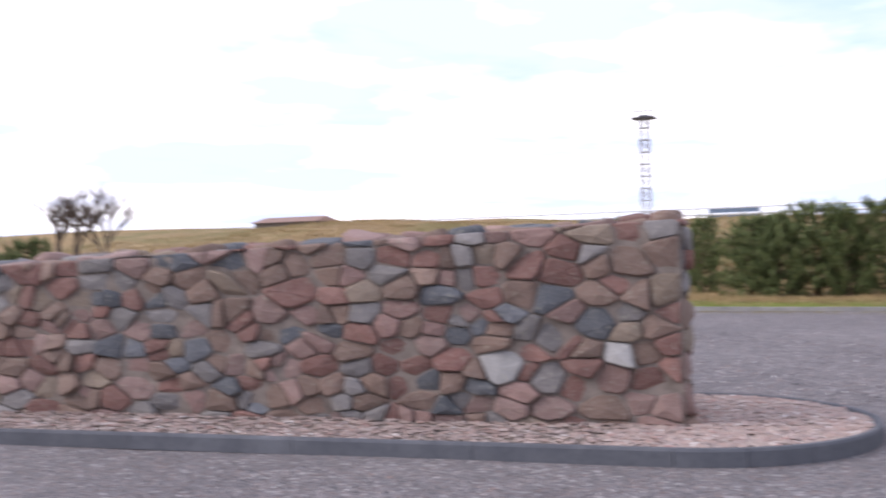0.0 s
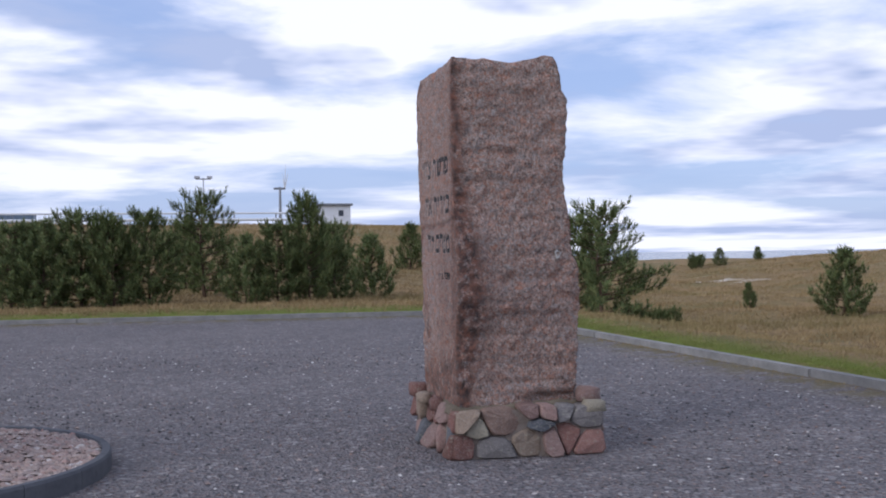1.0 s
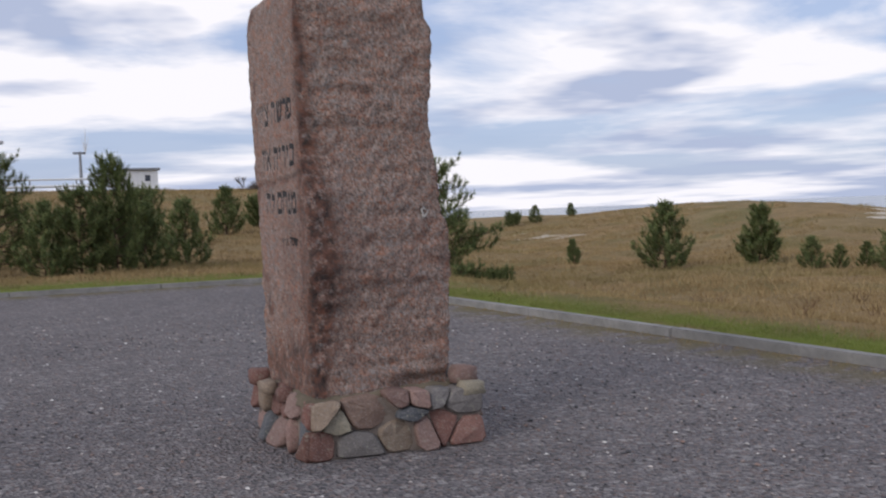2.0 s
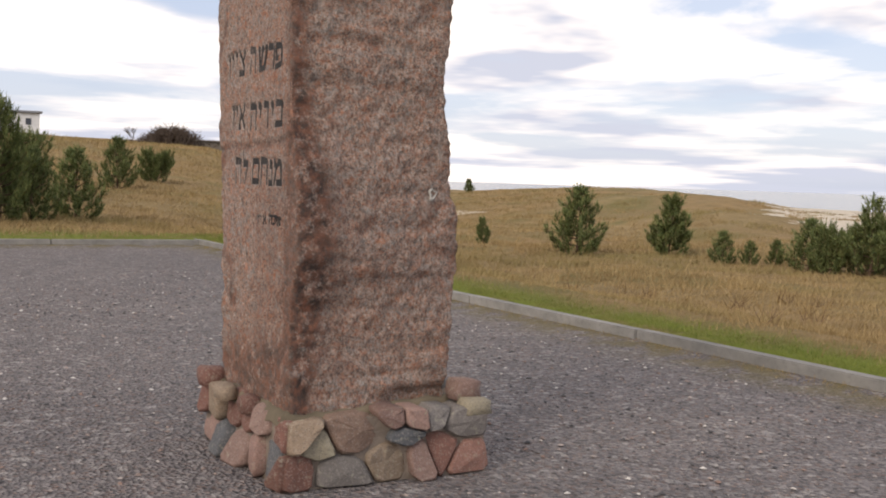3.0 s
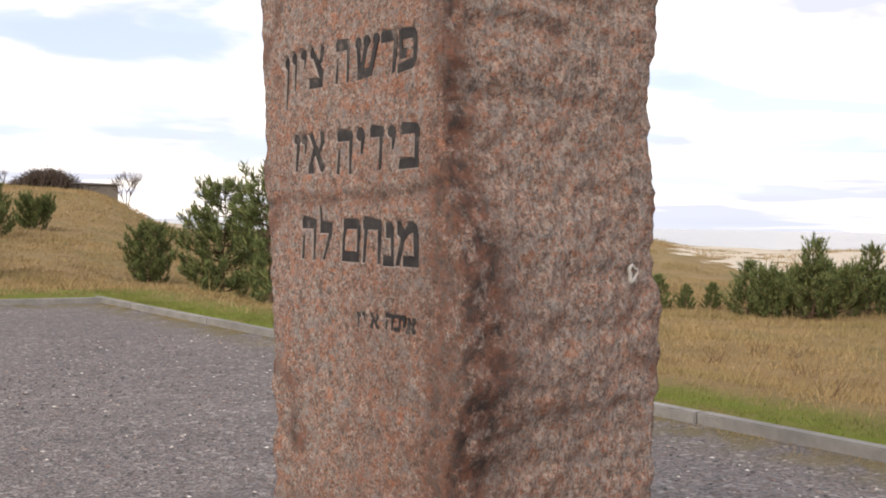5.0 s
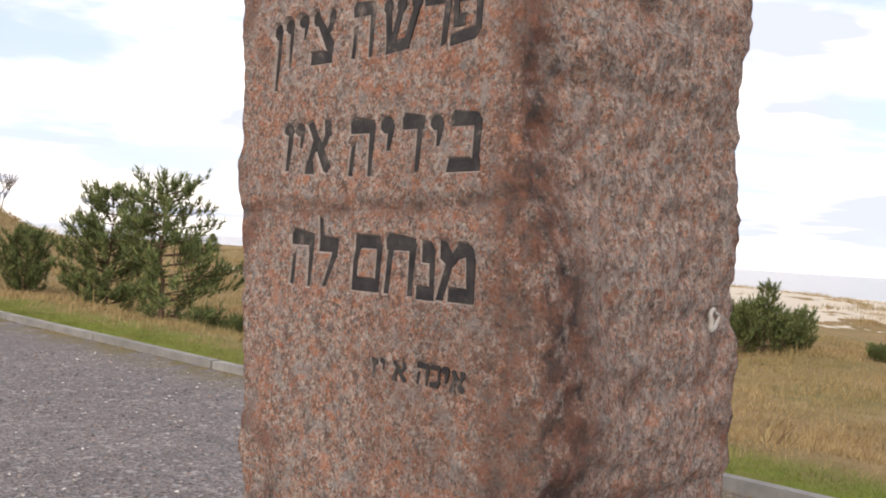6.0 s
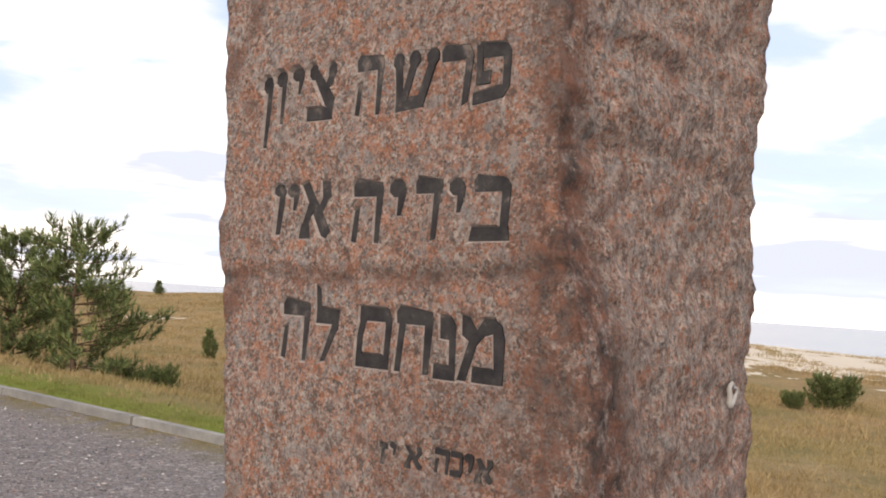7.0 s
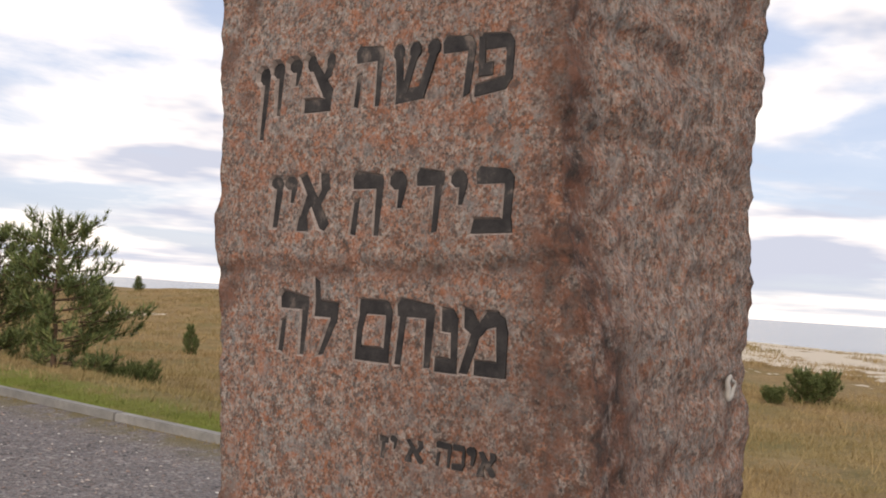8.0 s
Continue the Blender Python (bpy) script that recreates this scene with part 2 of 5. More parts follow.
def m_field():
    k = Mat("dune_field", 0.95, 0.1)
    big = k.noise(0.11, 5, 0.6)
    col = k.ramp(big, [(0.30, (0.20, 0.132, 0.066)), (0.45, (0.29, 0.195, 0.10)), (0.56, (0.225, 0.165, 0.085)), (0.70, (0.34, 0.25, 0.135))])
    col = k.mix(k.grey(k.noise(1.3, 5, 0.65, k.mapped((1, 1, 1))), 0.45, 0.72, 0, 0.6), col, (0.115, 0.085, 0.038))
    col = k.mix(k.grey(k.noise(14, 5, 0.7), 0.4, 0.7, 0, 0.6), col, (0.42, 0.31, 0.16))
    col = k.mix(k.grey(k.noise(0.2, 5, 0.6), 0.50, 0.64, 0, 0.65), col, (0.15, 0.145, 0.055))
    col = k.mix(k.math("MULTIPLY", k.attr("lawn"), k.grey(k.noise(1.7, 4), 0.2, 0.55)), col, (0.165, 0.20, 0.042))
    sandy = k.grey(k.math("ADD", k.math("MULTIPLY", k.attr("sand"), 0.75), k.math("MULTIPLY", k.noise(0.4, 5, 0.65), 1.1)), 0.97, 1.08)
    col = k.mix(sandy, col, (0.62, 0.55, 0.45))
    k.bump(k.noise(9, 6, 0.7), 1.0, 0.10)
    return k.done(col)


def m_blades(name, a, b, c):
    k = Mat(name, 0.8, 0.15)
    col = k.ramp(k.island(), [(0.0, a), (0.5, b), (1.0, c)])
    col = k.mix(k.grey(k.noise(0.9, 5, 0.65), 0.48, 0.66, 0, 0.6), col, tuple(x * 0.55 for x in a))
    col = k.mix(k.grey(k.noise(0.17, 5, 0.6), 0.48, 0.62, 0, 0.5), col, (0.19, 0.175, 0.07))
    return k.done(col)


def m_needles():
    k = Mat("pine_needles", 0.8, 0.1)
    col = k.ramp(k.island(), [(0.0, (0.095, 0.128, 0.062)), (0.5, (0.15, 0.192, 0.074)), (0.85, (0.195, 0.225, 0.082)), (1.0, (0.265, 0.255, 0.115))])
    col = k.mix(k.math("MULTIPLY", k.random(), 0.35), col, (0.075, 0.095, 0.03))
    return k.done(col)


def m_bark():
    k = Mat("bark", 0.95, 0.1)
    col = k.ramp(k.noise(14, 5, 0.6, k.mapped((1, 1, 0.3))), [(0.3, (0.06, 0.042, 0.03)), (0.7, (0.17, 0.115, 0.08))])
    k.bump(k.noise(30, 4), 0.8, 0.01)
    return k.done(col)


def m_plain(name, c, rough=0.6, metal=0.0, spread=0.25):
    k = Mat(name, rough, 0.35, metal)
    col = k.mix(k.grey(k.noise(3.1, 5, 0.6), 0.35, 0.72, 0, spread * 2), c, tuple(x * (1 - spread) for x in c))
    k.bump(k.noise(40, 3), 0.2, 0.003)
    return k.done(col)


def m_water():
    k = Mat("sea_water", 0.18, 0.5)
    col = k.ramp(k.noise(0.02, 4, 0.5, k.mapped((1, 1, 1), (0, 0, 0.9))), [(0.35, (0.16, 0.17, 0.175)), (0.65, (0.26, 0.26, 0.25))])
    surf = k.noise(0.05, 3, 0.5, k.mapped((0.22, 1.6, 1), (0, 0, radians(-45))))
    col = k.mix(k.math("MULTIPLY", k.grey(surf, 0.60, 0.64), k.attr("surf")), col, (0.85, 0.85, 0.84))
    k.bump(k.noise(0.6, 4, 0.6, k.mapped((0.4, 1.2, 1), (0, 0, radians(-45)))), 0.6, 0.5)
    return k.done(col)


def m_ink():
    k = Mat("dark_letter_paint", 0.75, 0.25)
    col = k.ramp(k.noise(18, 5, 0.65), [(0.35, (0.018, 0.017, 0.018)), (0.58, (0.045, 0.041, 0.040)), (0.70, (0.17, 0.135, 0.115))])
    k.bump(k.noise(90, 4), 0.6, 0.004)
    return k.done(col)


CUTSTONE = m_cut()
GRANITE, MORTAR, GRAVEL, PEBBLE, CHIP = m_granite(), m_mortar(), m_gravel(), m_pebble(), m_chip()
STONES = {t: m_stone(t) for t in STONE_TINTS}
KERB = m_concrete("kerb_concrete", (0.19, 0.185, 0.175), (0.32, 0.31, 0.29))
KERB_DARK = m_concrete("dark_kerb_concrete", (0.085, 0.088, 0.098), (0.135, 0.138, 0.148))
FIELD = m_field()
DRY = m_blades("dry_grass_blades", (0.25, 0.17, 0.08), (0.33, 0.235, 0.112), (0.42, 0.315, 0.165))
GREEN = m_blades("lawn_blades", (0.115, 0.155, 0.028), (0.18, 0.225, 0.045), (0.26, 0.26, 0.08))
NEEDLES, BARK, WATER, INK = m_needles(), m_bark(), m_water(), m_ink()
WHITE = m_plain("white_paint", (0.72, 0.74, 0.76), 0.5)
BLUEGREY = m_plain("blue_grey_sheet", (0.16, 0.22, 0.30), 0.5)
ROOF = m_plain("grey_roof_sheet", (0.22, 0.23, 0.25), 0.6)
RUST = m_plain("rust_red_sheet", (0.25, 0.15, 0.11), 0.7)
STEEL = m_plain("grey_steel", (0.26, 0.27, 0.29), 0.5, 0.6)
PALESTEEL = m_plain("weathered_zinc", (0.50, 0.51, 0.54), 0.6, 0.2)
DARKSTEEL = m_plain("dark_steel", (0.07, 0.065, 0.07), 0.5, 0.4)
GLASS = m_plain("window_glass", (0.05, 0.06, 0.08), 0.1)
DEADWEED = m_plain("dead_weed", (0.14, 0.082, 0.045), 0.9)
TWIG = m_plain("bare_twig", (0.10, 0.075, 0.06), 0.9)
CHALK = m_plain("pale_mineral_crust", (0.44, 0.42, 0.39), 0.85)
MOSS = m_plain("mossy_mortar", (0.20, 0.165, 0.115), 0.95, 0.0, 0.5)
OLDCONCRETE = m_plain("weathered_concrete", (0.20, 0.175, 0.15), 0.9)

# ---- helpers of this scene ----


def smooth(a, b, x):
    t = min(1.0, max(0.0, (x - a) / (b - a)))
    return t * t * (3 - 2 * t)


def curve_of(pairs):
    """A piecewise linear function through (place, value) pairs in rising order."""
    xs, ys = [p[0] for p in pairs], [p[1] for p in pairs]
    return lambda v: float(np.interp(v, xs, ys))


def mesh_ob(name, verts, faces, material, parent=None, label="", flat=True):
    me = bpy.data.meshes.new(name)
    me.from_pydata([tuple(v) for v in verts], [], faces)
    me.materials.append(material)
    if not flat:
        me.polygons.foreach_set("use_smooth", [True] * len(me.polygons))
    me.update()
    ob = new(name, me)
    if parent:
        ob.parent = parent
    if label:
        ob["label"] = label
    return ob


def part(name, bm, material, parent=None, label="", flat=True):
    me = bpy.data.meshes.new(name)
    bmesh.ops.recalc_face_normals(bm, faces=bm.faces)
    bm.to_mesh(me)
    bm.free()
    me.materials.append(material)
    if not flat:
        me.polygons.foreach_set("use_smooth", [True] * len(me.polygons))
    ob = new(name, me)
    if parent:
        ob.parent = parent
    if label:
        ob["label"] = label
    return ob


def thing(name, at, label, category, group="", kind=""):
    e = new(name)
    e.empty_display_size = 0.2
    e.matrix_basis = at if isinstance(at, Matrix) else pose(*at)
    return tagged(e, label, category, group, kind)


def box(bm, x0, y0, z0, x1, y1, z1, bevel=0.0):
    r = bmesh.ops.create_cube(bm, size=1)
    vs = r["verts"]
    for v in vs:
        v.co = Vector((x0 + (v.co.x + 0.5) * (x1 - x0), y0 + (v.co.y + 0.5) * (y1 - y0), z0 + (v.co.z + 0.5) * (z1 - z0)))
    if bevel:
        es = list({e for v in vs for e in v.link_edges})
        bmesh.ops.bevel(bm, geom=es, offset=bevel, segments=2, affect="EDGES")
    return bm


def rod(bm, a, b, r0, r1=None, n=6):
    """A tapered rod from a to b."""
    a, b = Vector(a), Vector(b)
    r1 = r0 if r1 is None else r1
    q = (b - a).to_track_quat("Z", "Y").to_matrix()
    rings = []
    for c, r in ((a, r0), (b, r1)):
        rings.append([bm.verts.new(c + q @ Vector((r * math.cos(6.28319 * i / n), r * math.sin(6.28319 * i / n), 0))) for i in range(n)])
    for i in range(n):
        bm.faces.new((rings[0][i], rings[0][(i + 1) % n], rings[1][(i + 1) % n], rings[1][i]))
    bm.faces.new(rings[1])
    bm.faces.new(rings[0][::-1])


def n3(x, y, z, s=1.0):
    return noise.noise((x * s, y * s, z * s))


# ---- the lie of the land ----
KERB_CORNER = Vector((6.38, 25.5))
KERB_SOUTH = Vector((6.93, 3.0))
KERB_WEST = Vector((-14.0, 27.3))
CREST = curve_of([(-180, 400), (15, 220), (22, 120), (30, 97), (45, 66), (58, 56), (75, 54), (110, 60), (180, 400)])

# how far the dunes' crest stands above or below the level of the eye, in degrees
CREST_RISE = curve_of([(14, -0.30), (26, -0.55), (31, -0.55), (35, -0.34), (38.5, -0.16), (41, -0.2), (45, -0.5), (48, -0.92), (52, -1.02), (56, -0.92), (60, -1.15), (66, -1.38), (76, -1.40)])


def outside(x, y):
    """Metres beyond the yard's kerb lines (negative within the yard)."""
    e = KERB_SOUTH - KERB_CORNER
    east = ((x - KERB_CORNER.x) * -e.y - (y - KERB_CORNER.y) * -e.x) / e.length
    w = KERB_WEST - KERB_CORNER
    north = ((x - KERB_CORNER.x) * w.y - (y - KERB_CORNER.y) * w.x) / w.length
    return max(east, -north if w.x > 0 else north)


def land(x, y):
    """Height of the ground outside the yard."""
    d = outside(x, y)
    if d < 0.0:
        return 0.032 * (1 - smooth(0.05, 0.7, -d))       # gravel heaped against the kerb
    az = math.degrees(math.atan2(x, y - 4))
    r = math.hypot(x, y - 4)
    h = 0.11 + 0.05 * smooth(0.1, 1.5, d)
    # the hill behind the pines, gone towards the sea
    side = 1 - smooth(16.5, 23.5, az) if az > 0 else 1.0
    h += side * (1.0 * smooth(32, 52, y) + 2.45 * smooth(44, 76, y) + 0.9 * smooth(80, 110, y))
    h += 0.9 * (1 - smooth(-45, -12, x)) * smooth(44, 76, y)
    h += side * 0.35 * n3(x, y, 3.0, 0.09) * smooth(34, 50, y)
    # the dip and the dunes towards the sea
    sea = smooth(14.0, 27.0, az)
    rc = CREST(az)
    h -= 0.72 * smooth(0.8, 5.5, d) * smooth(8, 30, az)
    q = r / rc
    crest = 1.56 + rc * math.tan(radians(CREST_RISE(az)))
    rough = (0.30 * n3(x, y, 0.0, 0.13) + 0.14 * n3(x, y, 8.0, 0.33)) * smooth(12, 40, r) * (1 - 0.8 * smooth(0.7, 0.95, q)) + 0.08 * n3(x, y, 5.0, 0.6) * smooth(1, 6, d)
    h += sea * ((crest - h) * smooth(0.48, 0.95, q) + rough - 6.5 * smooth(1.03, 1.6, q))
    return h

# ---- ground, yard, sea ----


def spread(lo, hi, fine_lo, fine_hi, step):
    """Grid lines: even steps in the middle, growing outwards."""
    v = list(np.arange(fine_lo, fine_hi + 1e-6, step))
    s, p = step, fine_lo
    while p > lo:
        s *= 1.28
        p -= s
        v.insert(0, max(p, lo))
    s, p = step, fine_hi
    while p < hi:
        s *= 1.28
        p += s
        v.append(min(p, hi))
    return v


def build_ground():
    xs = spread(-900, 900, -30, 74, 0.8)
    ys = spread(-900, 900, 4, 112, 0.8)
    verts = [(x, y, land(x, y) if outside(x, y) > 1.2 else -0.08) for y in ys for x in xs]
    nx = len(xs)
    faces = [(j * nx + i, j * nx + i + 1, (j + 1) * nx + i + 1, (j + 1) * nx + i) for j in range(len(ys) - 1) for i in range(nx - 1)]
    ob = mesh_ob("ground", verts, faces, FIELD, flat=False)
    lawn = ob.data.attributes.new("lawn", "FLOAT", "POINT")
    sand = ob.data.attributes.new("sand", "FLOAT", "POINT")
    la, sa = [], []
    for x, y, z in verts:
        d = outside(x, y)
        la.append(1 - smooth(0.4, 1.1 + 1.5 * smooth(17, 24, y), d))
        az, r = math.degrees(math.atan2(x, y - 4)), math.hypot(x, y - 4)
        q = r / CREST(az)
        sa.append(smooth(18, 27, az) * (smooth(1.02, 1.12, q) + smooth(43, 51, az) * smooth(0.55, 0.75, q) * 0.52 + 0.25 * smooth(0.5, 0.9, q)) + 0.5 * math.exp(-((az - 30) / 4) ** 2 - ((q - 0.62) / 0.07) ** 2))
    lawn.data.foreach_set("value", la)
    sand.data.foreach_set("value", sa)
    return tagged(ob, "rolling dune field of dry tan grass with bare sand", "ground", kind="structure")


def build_yard():
    c, s, w = KERB_CORNER, KERB_SOUTH, KERB_WEST
    ex = (s - c).normalized()
    far_s = c + ex * 60
    far_w = c + (w - c).normalized() * 60
    n = 60
    verts, faces, edge = [], [], []
    for j in range(n + 1):
        for i in range(n + 1):
            a, b = i / n, j / n
            a, b = a ** 1.6, b ** 1.6
            p = c + (far_w - c) * a + (far_s - c) * b
            verts.append((p.x, p.y, land(p.x, p.y) + 0.012 * n3(p.x, p.y, 0, 0.4) * min(1, a * 20) * min(1, b * 20)))
            d = -outside(p.x, p.y)
            edge.append(0.9 * (1 - smooth(0.1, 1.0, d)))
    for j in range(n):
        for i in range(n):
            k = j * (n + 1) + i
            faces.append((k, k + n + 1, k + n + 2, k + 1))
    ob = mesh_ob("pavement", verts, faces, GRAVEL, flat=False)
    at = ob.data.attributes.new("edge", "FLOAT", "POINT")
    at.data.foreach_set("value", edge)
    return tagged(ob, "wide yard of dark grey crushed gravel", "pavement", kind="structure")


def build_sea():
    n, verts, faces, surf = 48, [], [], []
    radii = [60, 75, 90, 105, 120, 140, 160, 190, 230, 300, 420, 700, 1300, 2600, 4600]
    for r in radii:
        for i in range(n + 1):
            a = radians(8 + 140 * i / n)
            verts.append((r * math.sin(a), 4 + r * math.cos(a), -4.2))
            surf.append(1 - smooth(120, 330, r))
    for j in range(len(radii) - 1):
        for i in range(n):
            k = j * (n + 1) + i
            faces.append((k, k + 1, k + n + 2, k + n + 1))
    ob = mesh_ob("water", verts, faces, WATER, flat=False)
    at = ob.data.attributes.new("surf", "FLOAT", "POINT")
    at.data.foreach_set("value", surf)
    return tagged(ob, "flat grey sea with white surf lines", "water", kind="structure")


def build_verge(name, a, b, side):
    """A strip of lawn behind the kerb from plan point a to b; side points away from the yard."""
    n, m = int((b - a).length / 0.35), 9
    verts, faces = [], []
    for i in range(n + 1):
        for j in range(m + 1):
            p = a + (b - a) * i / n + side * (-0.02 + 3.3 * (j / m) ** 1.4)
            z = land(p.x, p.y) + 0.01 - 0.05 * smooth(0.8, 1.0, j / m) + 0.012 * n3(p.x, p.y, 0, 2.5)
            verts.append((p.x, p.y, z))
    for i in range(n):
        for j in range(m):
            k = i * (m + 1) + j
            faces.append((k, k + 1, k + m + 2, k + m + 1))
    ob = mesh_ob(name, verts, faces, FIELD, flat=False)
    at = ob.data.attributes.new("lawn", "FLOAT", "POINT")
    at.data.foreach_set("value", [1 - smooth(0.4, 1.1 + 1.5 * smooth(17, 24, v[1]), outside(v[0], v[1])) for v in verts])
    return tagged(ob, "green strip of mown lawn behind the kerb", "lawn", kind="structure")


build_ground()
_e, _w = (KERB_SOUTH - KERB_CORNER).normalized(), (KERB_WEST - KERB_CORNER).normalized()
build_verge("lawn_east", KERB_CORNER - _e * 3.2, KERB_CORNER + _e * 34, Vector((-_e.y, _e.x)))
build_verge("lawn_north", KERB_CORNER + Vector((0.1, 0)), KERB_CORNER + _w * 30, Vector((_w.y, -_w.x)))
build_yard()
build_sea()

# ---- the granite monolith ----
SLAB_LOW, SLAB_TOP = 0.20, 2.86
right_x = curve_of([(0.2, 2.66), (0.39, 2.66), (0.63, 2.655), (0.85, 2.675), (1.07, 2.70), (1.16, 2.695), (1.32, 2.665), (1.45, 2.625), (1.81, 2.612), (2.08, 2.59), (2.3, 2.615), (2.54, 2.625), (2.72, 2.57), (2.92, 2.52)])
ridge_y = curve_of([(0.2, 8.79), (0.4, 8.79), (0.86, 8.83), (1.16, 8.75), (1.53, 8.775), (1.85, 8.865), (2.2, 8.88), (2.9, 8.89)])
cut_w = curve_of([(0.2, 0.03), (0.6, 0.08), (0.85, 0.16), (1.2, 0.19), (1.55, 0.13), (1.85, 0.05), (2.2, 0.02), (2.9, 0.02)])
back_y = curve_of([(0.2, 9.82), (0.46, 9.84), (0.9, 9.86), (1.4, 9.92), (1.75, 9.99), (2.05, 9.975), (2.2, 10.02), (2.9, 10.03)])
FACE_X = 1.715


def slab_loop(z):
    """Corner points of the block's plan at height z, with the number of steps to the next."""
    ry, cw = ridge_y(z), cut_w(z)
    a = Vector((FACE_X + 0.004, ry + 0.03))
    b = Vector((FACE_X + 0.025 + cw, ry + 0.03 + 0.17 * cw))
    rx = right_x(z)
    c = Vector((rx - 0.03 * smooth(1.5, 2.0, z), 8.945 - 0.048 * smooth(1.2, 1.9, z)))
    d = Vector((rx + 0.03, 9.92))
    e = Vector((FACE_X - 0.004, back_y(z)))
    return ((a, 10), (b, 52), (c, 40), (d, 36), (e, 74))


def slab_bruise_shade(p):
    """Where the stone is bruised brown, along the broken arris and low on the lettered face, and where shade is
    painted: on the arris's chamfer and in the crease.
    """
    crease_z = 1.70 - 0.05 * (p.y - 9.0) + 0.03 * n3(p.y, 0, 0, 3)
    s = 0.0
    high = 1.25 - 0.35 * smooth(1.75, 2.1, p.z)
    if p.y < 9.35:
        dx = (p.x - FACE_X - 0.025 - 0.42 * cut_w(p.z) - 0.02 * n3(p.z, 0, 0, 6)) / (0.035 + 0.46 * cut_w(p.z))
        s = max(s, 0.6 * math.exp(-((p.x - FACE_X - 0.14) / 0.17) ** 2) * smooth(0.4, 0.7, p.z) * (1 - smooth(1.35, 1.65, p.z)))
        s = max(s, high * math.exp(-dx * dx * 0.8) * (1 - smooth(8.92, 9.02, p.y) * 0.85))
    if p.x < FACE_X + 0.05:
        # the crease's shade, painted as a dark line along the groove
        s = max(s, 0.8 * math.exp(-((p.z - crease_z) / 0.022) ** 2))
        s = max(s, 0.75 * smooth(9.80, 9.90, p.y) * smooth(0.05, 0.35, n3(p.y, p.z, 2, 7)))
        s = max(s, 0.9 * smooth(0.12, 0.4, n3(p.y, p.z * 1.4, 6, 5)) * (1 - smooth(1.0, 1.25, p.z)))
        s = max(s, 0.8 * (1 - smooth(0.55, 0.85, p.z + 0.25 * (p.y - 9.3))))
    else:
        s = max(s, 0.5 * smooth(0.25, 0.6, n3(p.x, p.y, p.z, 9.0)))
    return min(1.0, s)


def slab_push(p, nrm):
    """Hewn relief of the block's faces."""
    front = max(0.0, -nrm.y)
    text = max(0.0, -nrm.x)
    big = n3(p.x, p.y, p.z, 2.3)
    mid = n3(p.x + 7, p.y, p.z, 7.5)
    fine = n3(p.x, p.y + 3, p.z, 26)
    band = 1.7 * noise.noise((p.x * 2.2, p.y * 2.2, p.z * 15)) + 0.8 * noise.noise((p.x * 4 + 9, p.y * 4, p.z * 33))
    out = front * (0.012 * big + 0.014 * mid + 0.012 * fine + 0.0075 * band)
    crease_z = 1.70 - 0.05 * (p.y - 9.0) + 0.03 * n3(p.y, 0, 0, 3)
    step = -0.015 * (0.6 + 0.9 * n3(p.y, 7, 0, 9)) * math.exp(-((p.z - crease_z - 0.02 * n3(p.y, 3, 0, 14)) / 0.013) ** 2)
    step += -0.006 * max(0.0, n3(p.y, p.z, 11, 5)) - 0.012 * smooth(9.75, 9.95, p.y) * max(0.0, n3(p.y, p.z, 2, 9))
    panel = 1 - 0.55 * smooth(1.05, 1.2, p.z) * (1 - smooth(2.25, 2.4, p.z)) * smooth(8.95, 9.03, p.y) * (1 - smooth(9.8, 9.9, p.y))
    out += text * (panel * (0.005 * big + 0.007 * mid + 0.006 * fine) + step )
    # an undercut along the foot of the hewn side, broken facets low on the lettered one
    out -= front * 0.05 * smooth(2.15, 2.4, p.x) * (1 - smooth(0.40, 0.46, p.z + 0.05 * n3(p.x, 0, 3, 6)))
    out += text * 0.022 * n3(p.y, p.z, 4, 4.2) * (1 - smooth(0.7, 1.0, p.z))
    other = max(0.0, 1 - front - text)
    out += other * (0.018 * big + 0.02 * mid + 0.013 * fine + 0.008 * band)
    return out


def top_z(x, y):
    return 2.872 + 0.045 * smooth(2.2, 2.5, x) - 0.012 * math.exp(-((x - 2.2) / 0.14) ** 2) + 0.014 * n3(x, y, 0, 9) + 0.014 * n3(x, y, 0, 2.5)


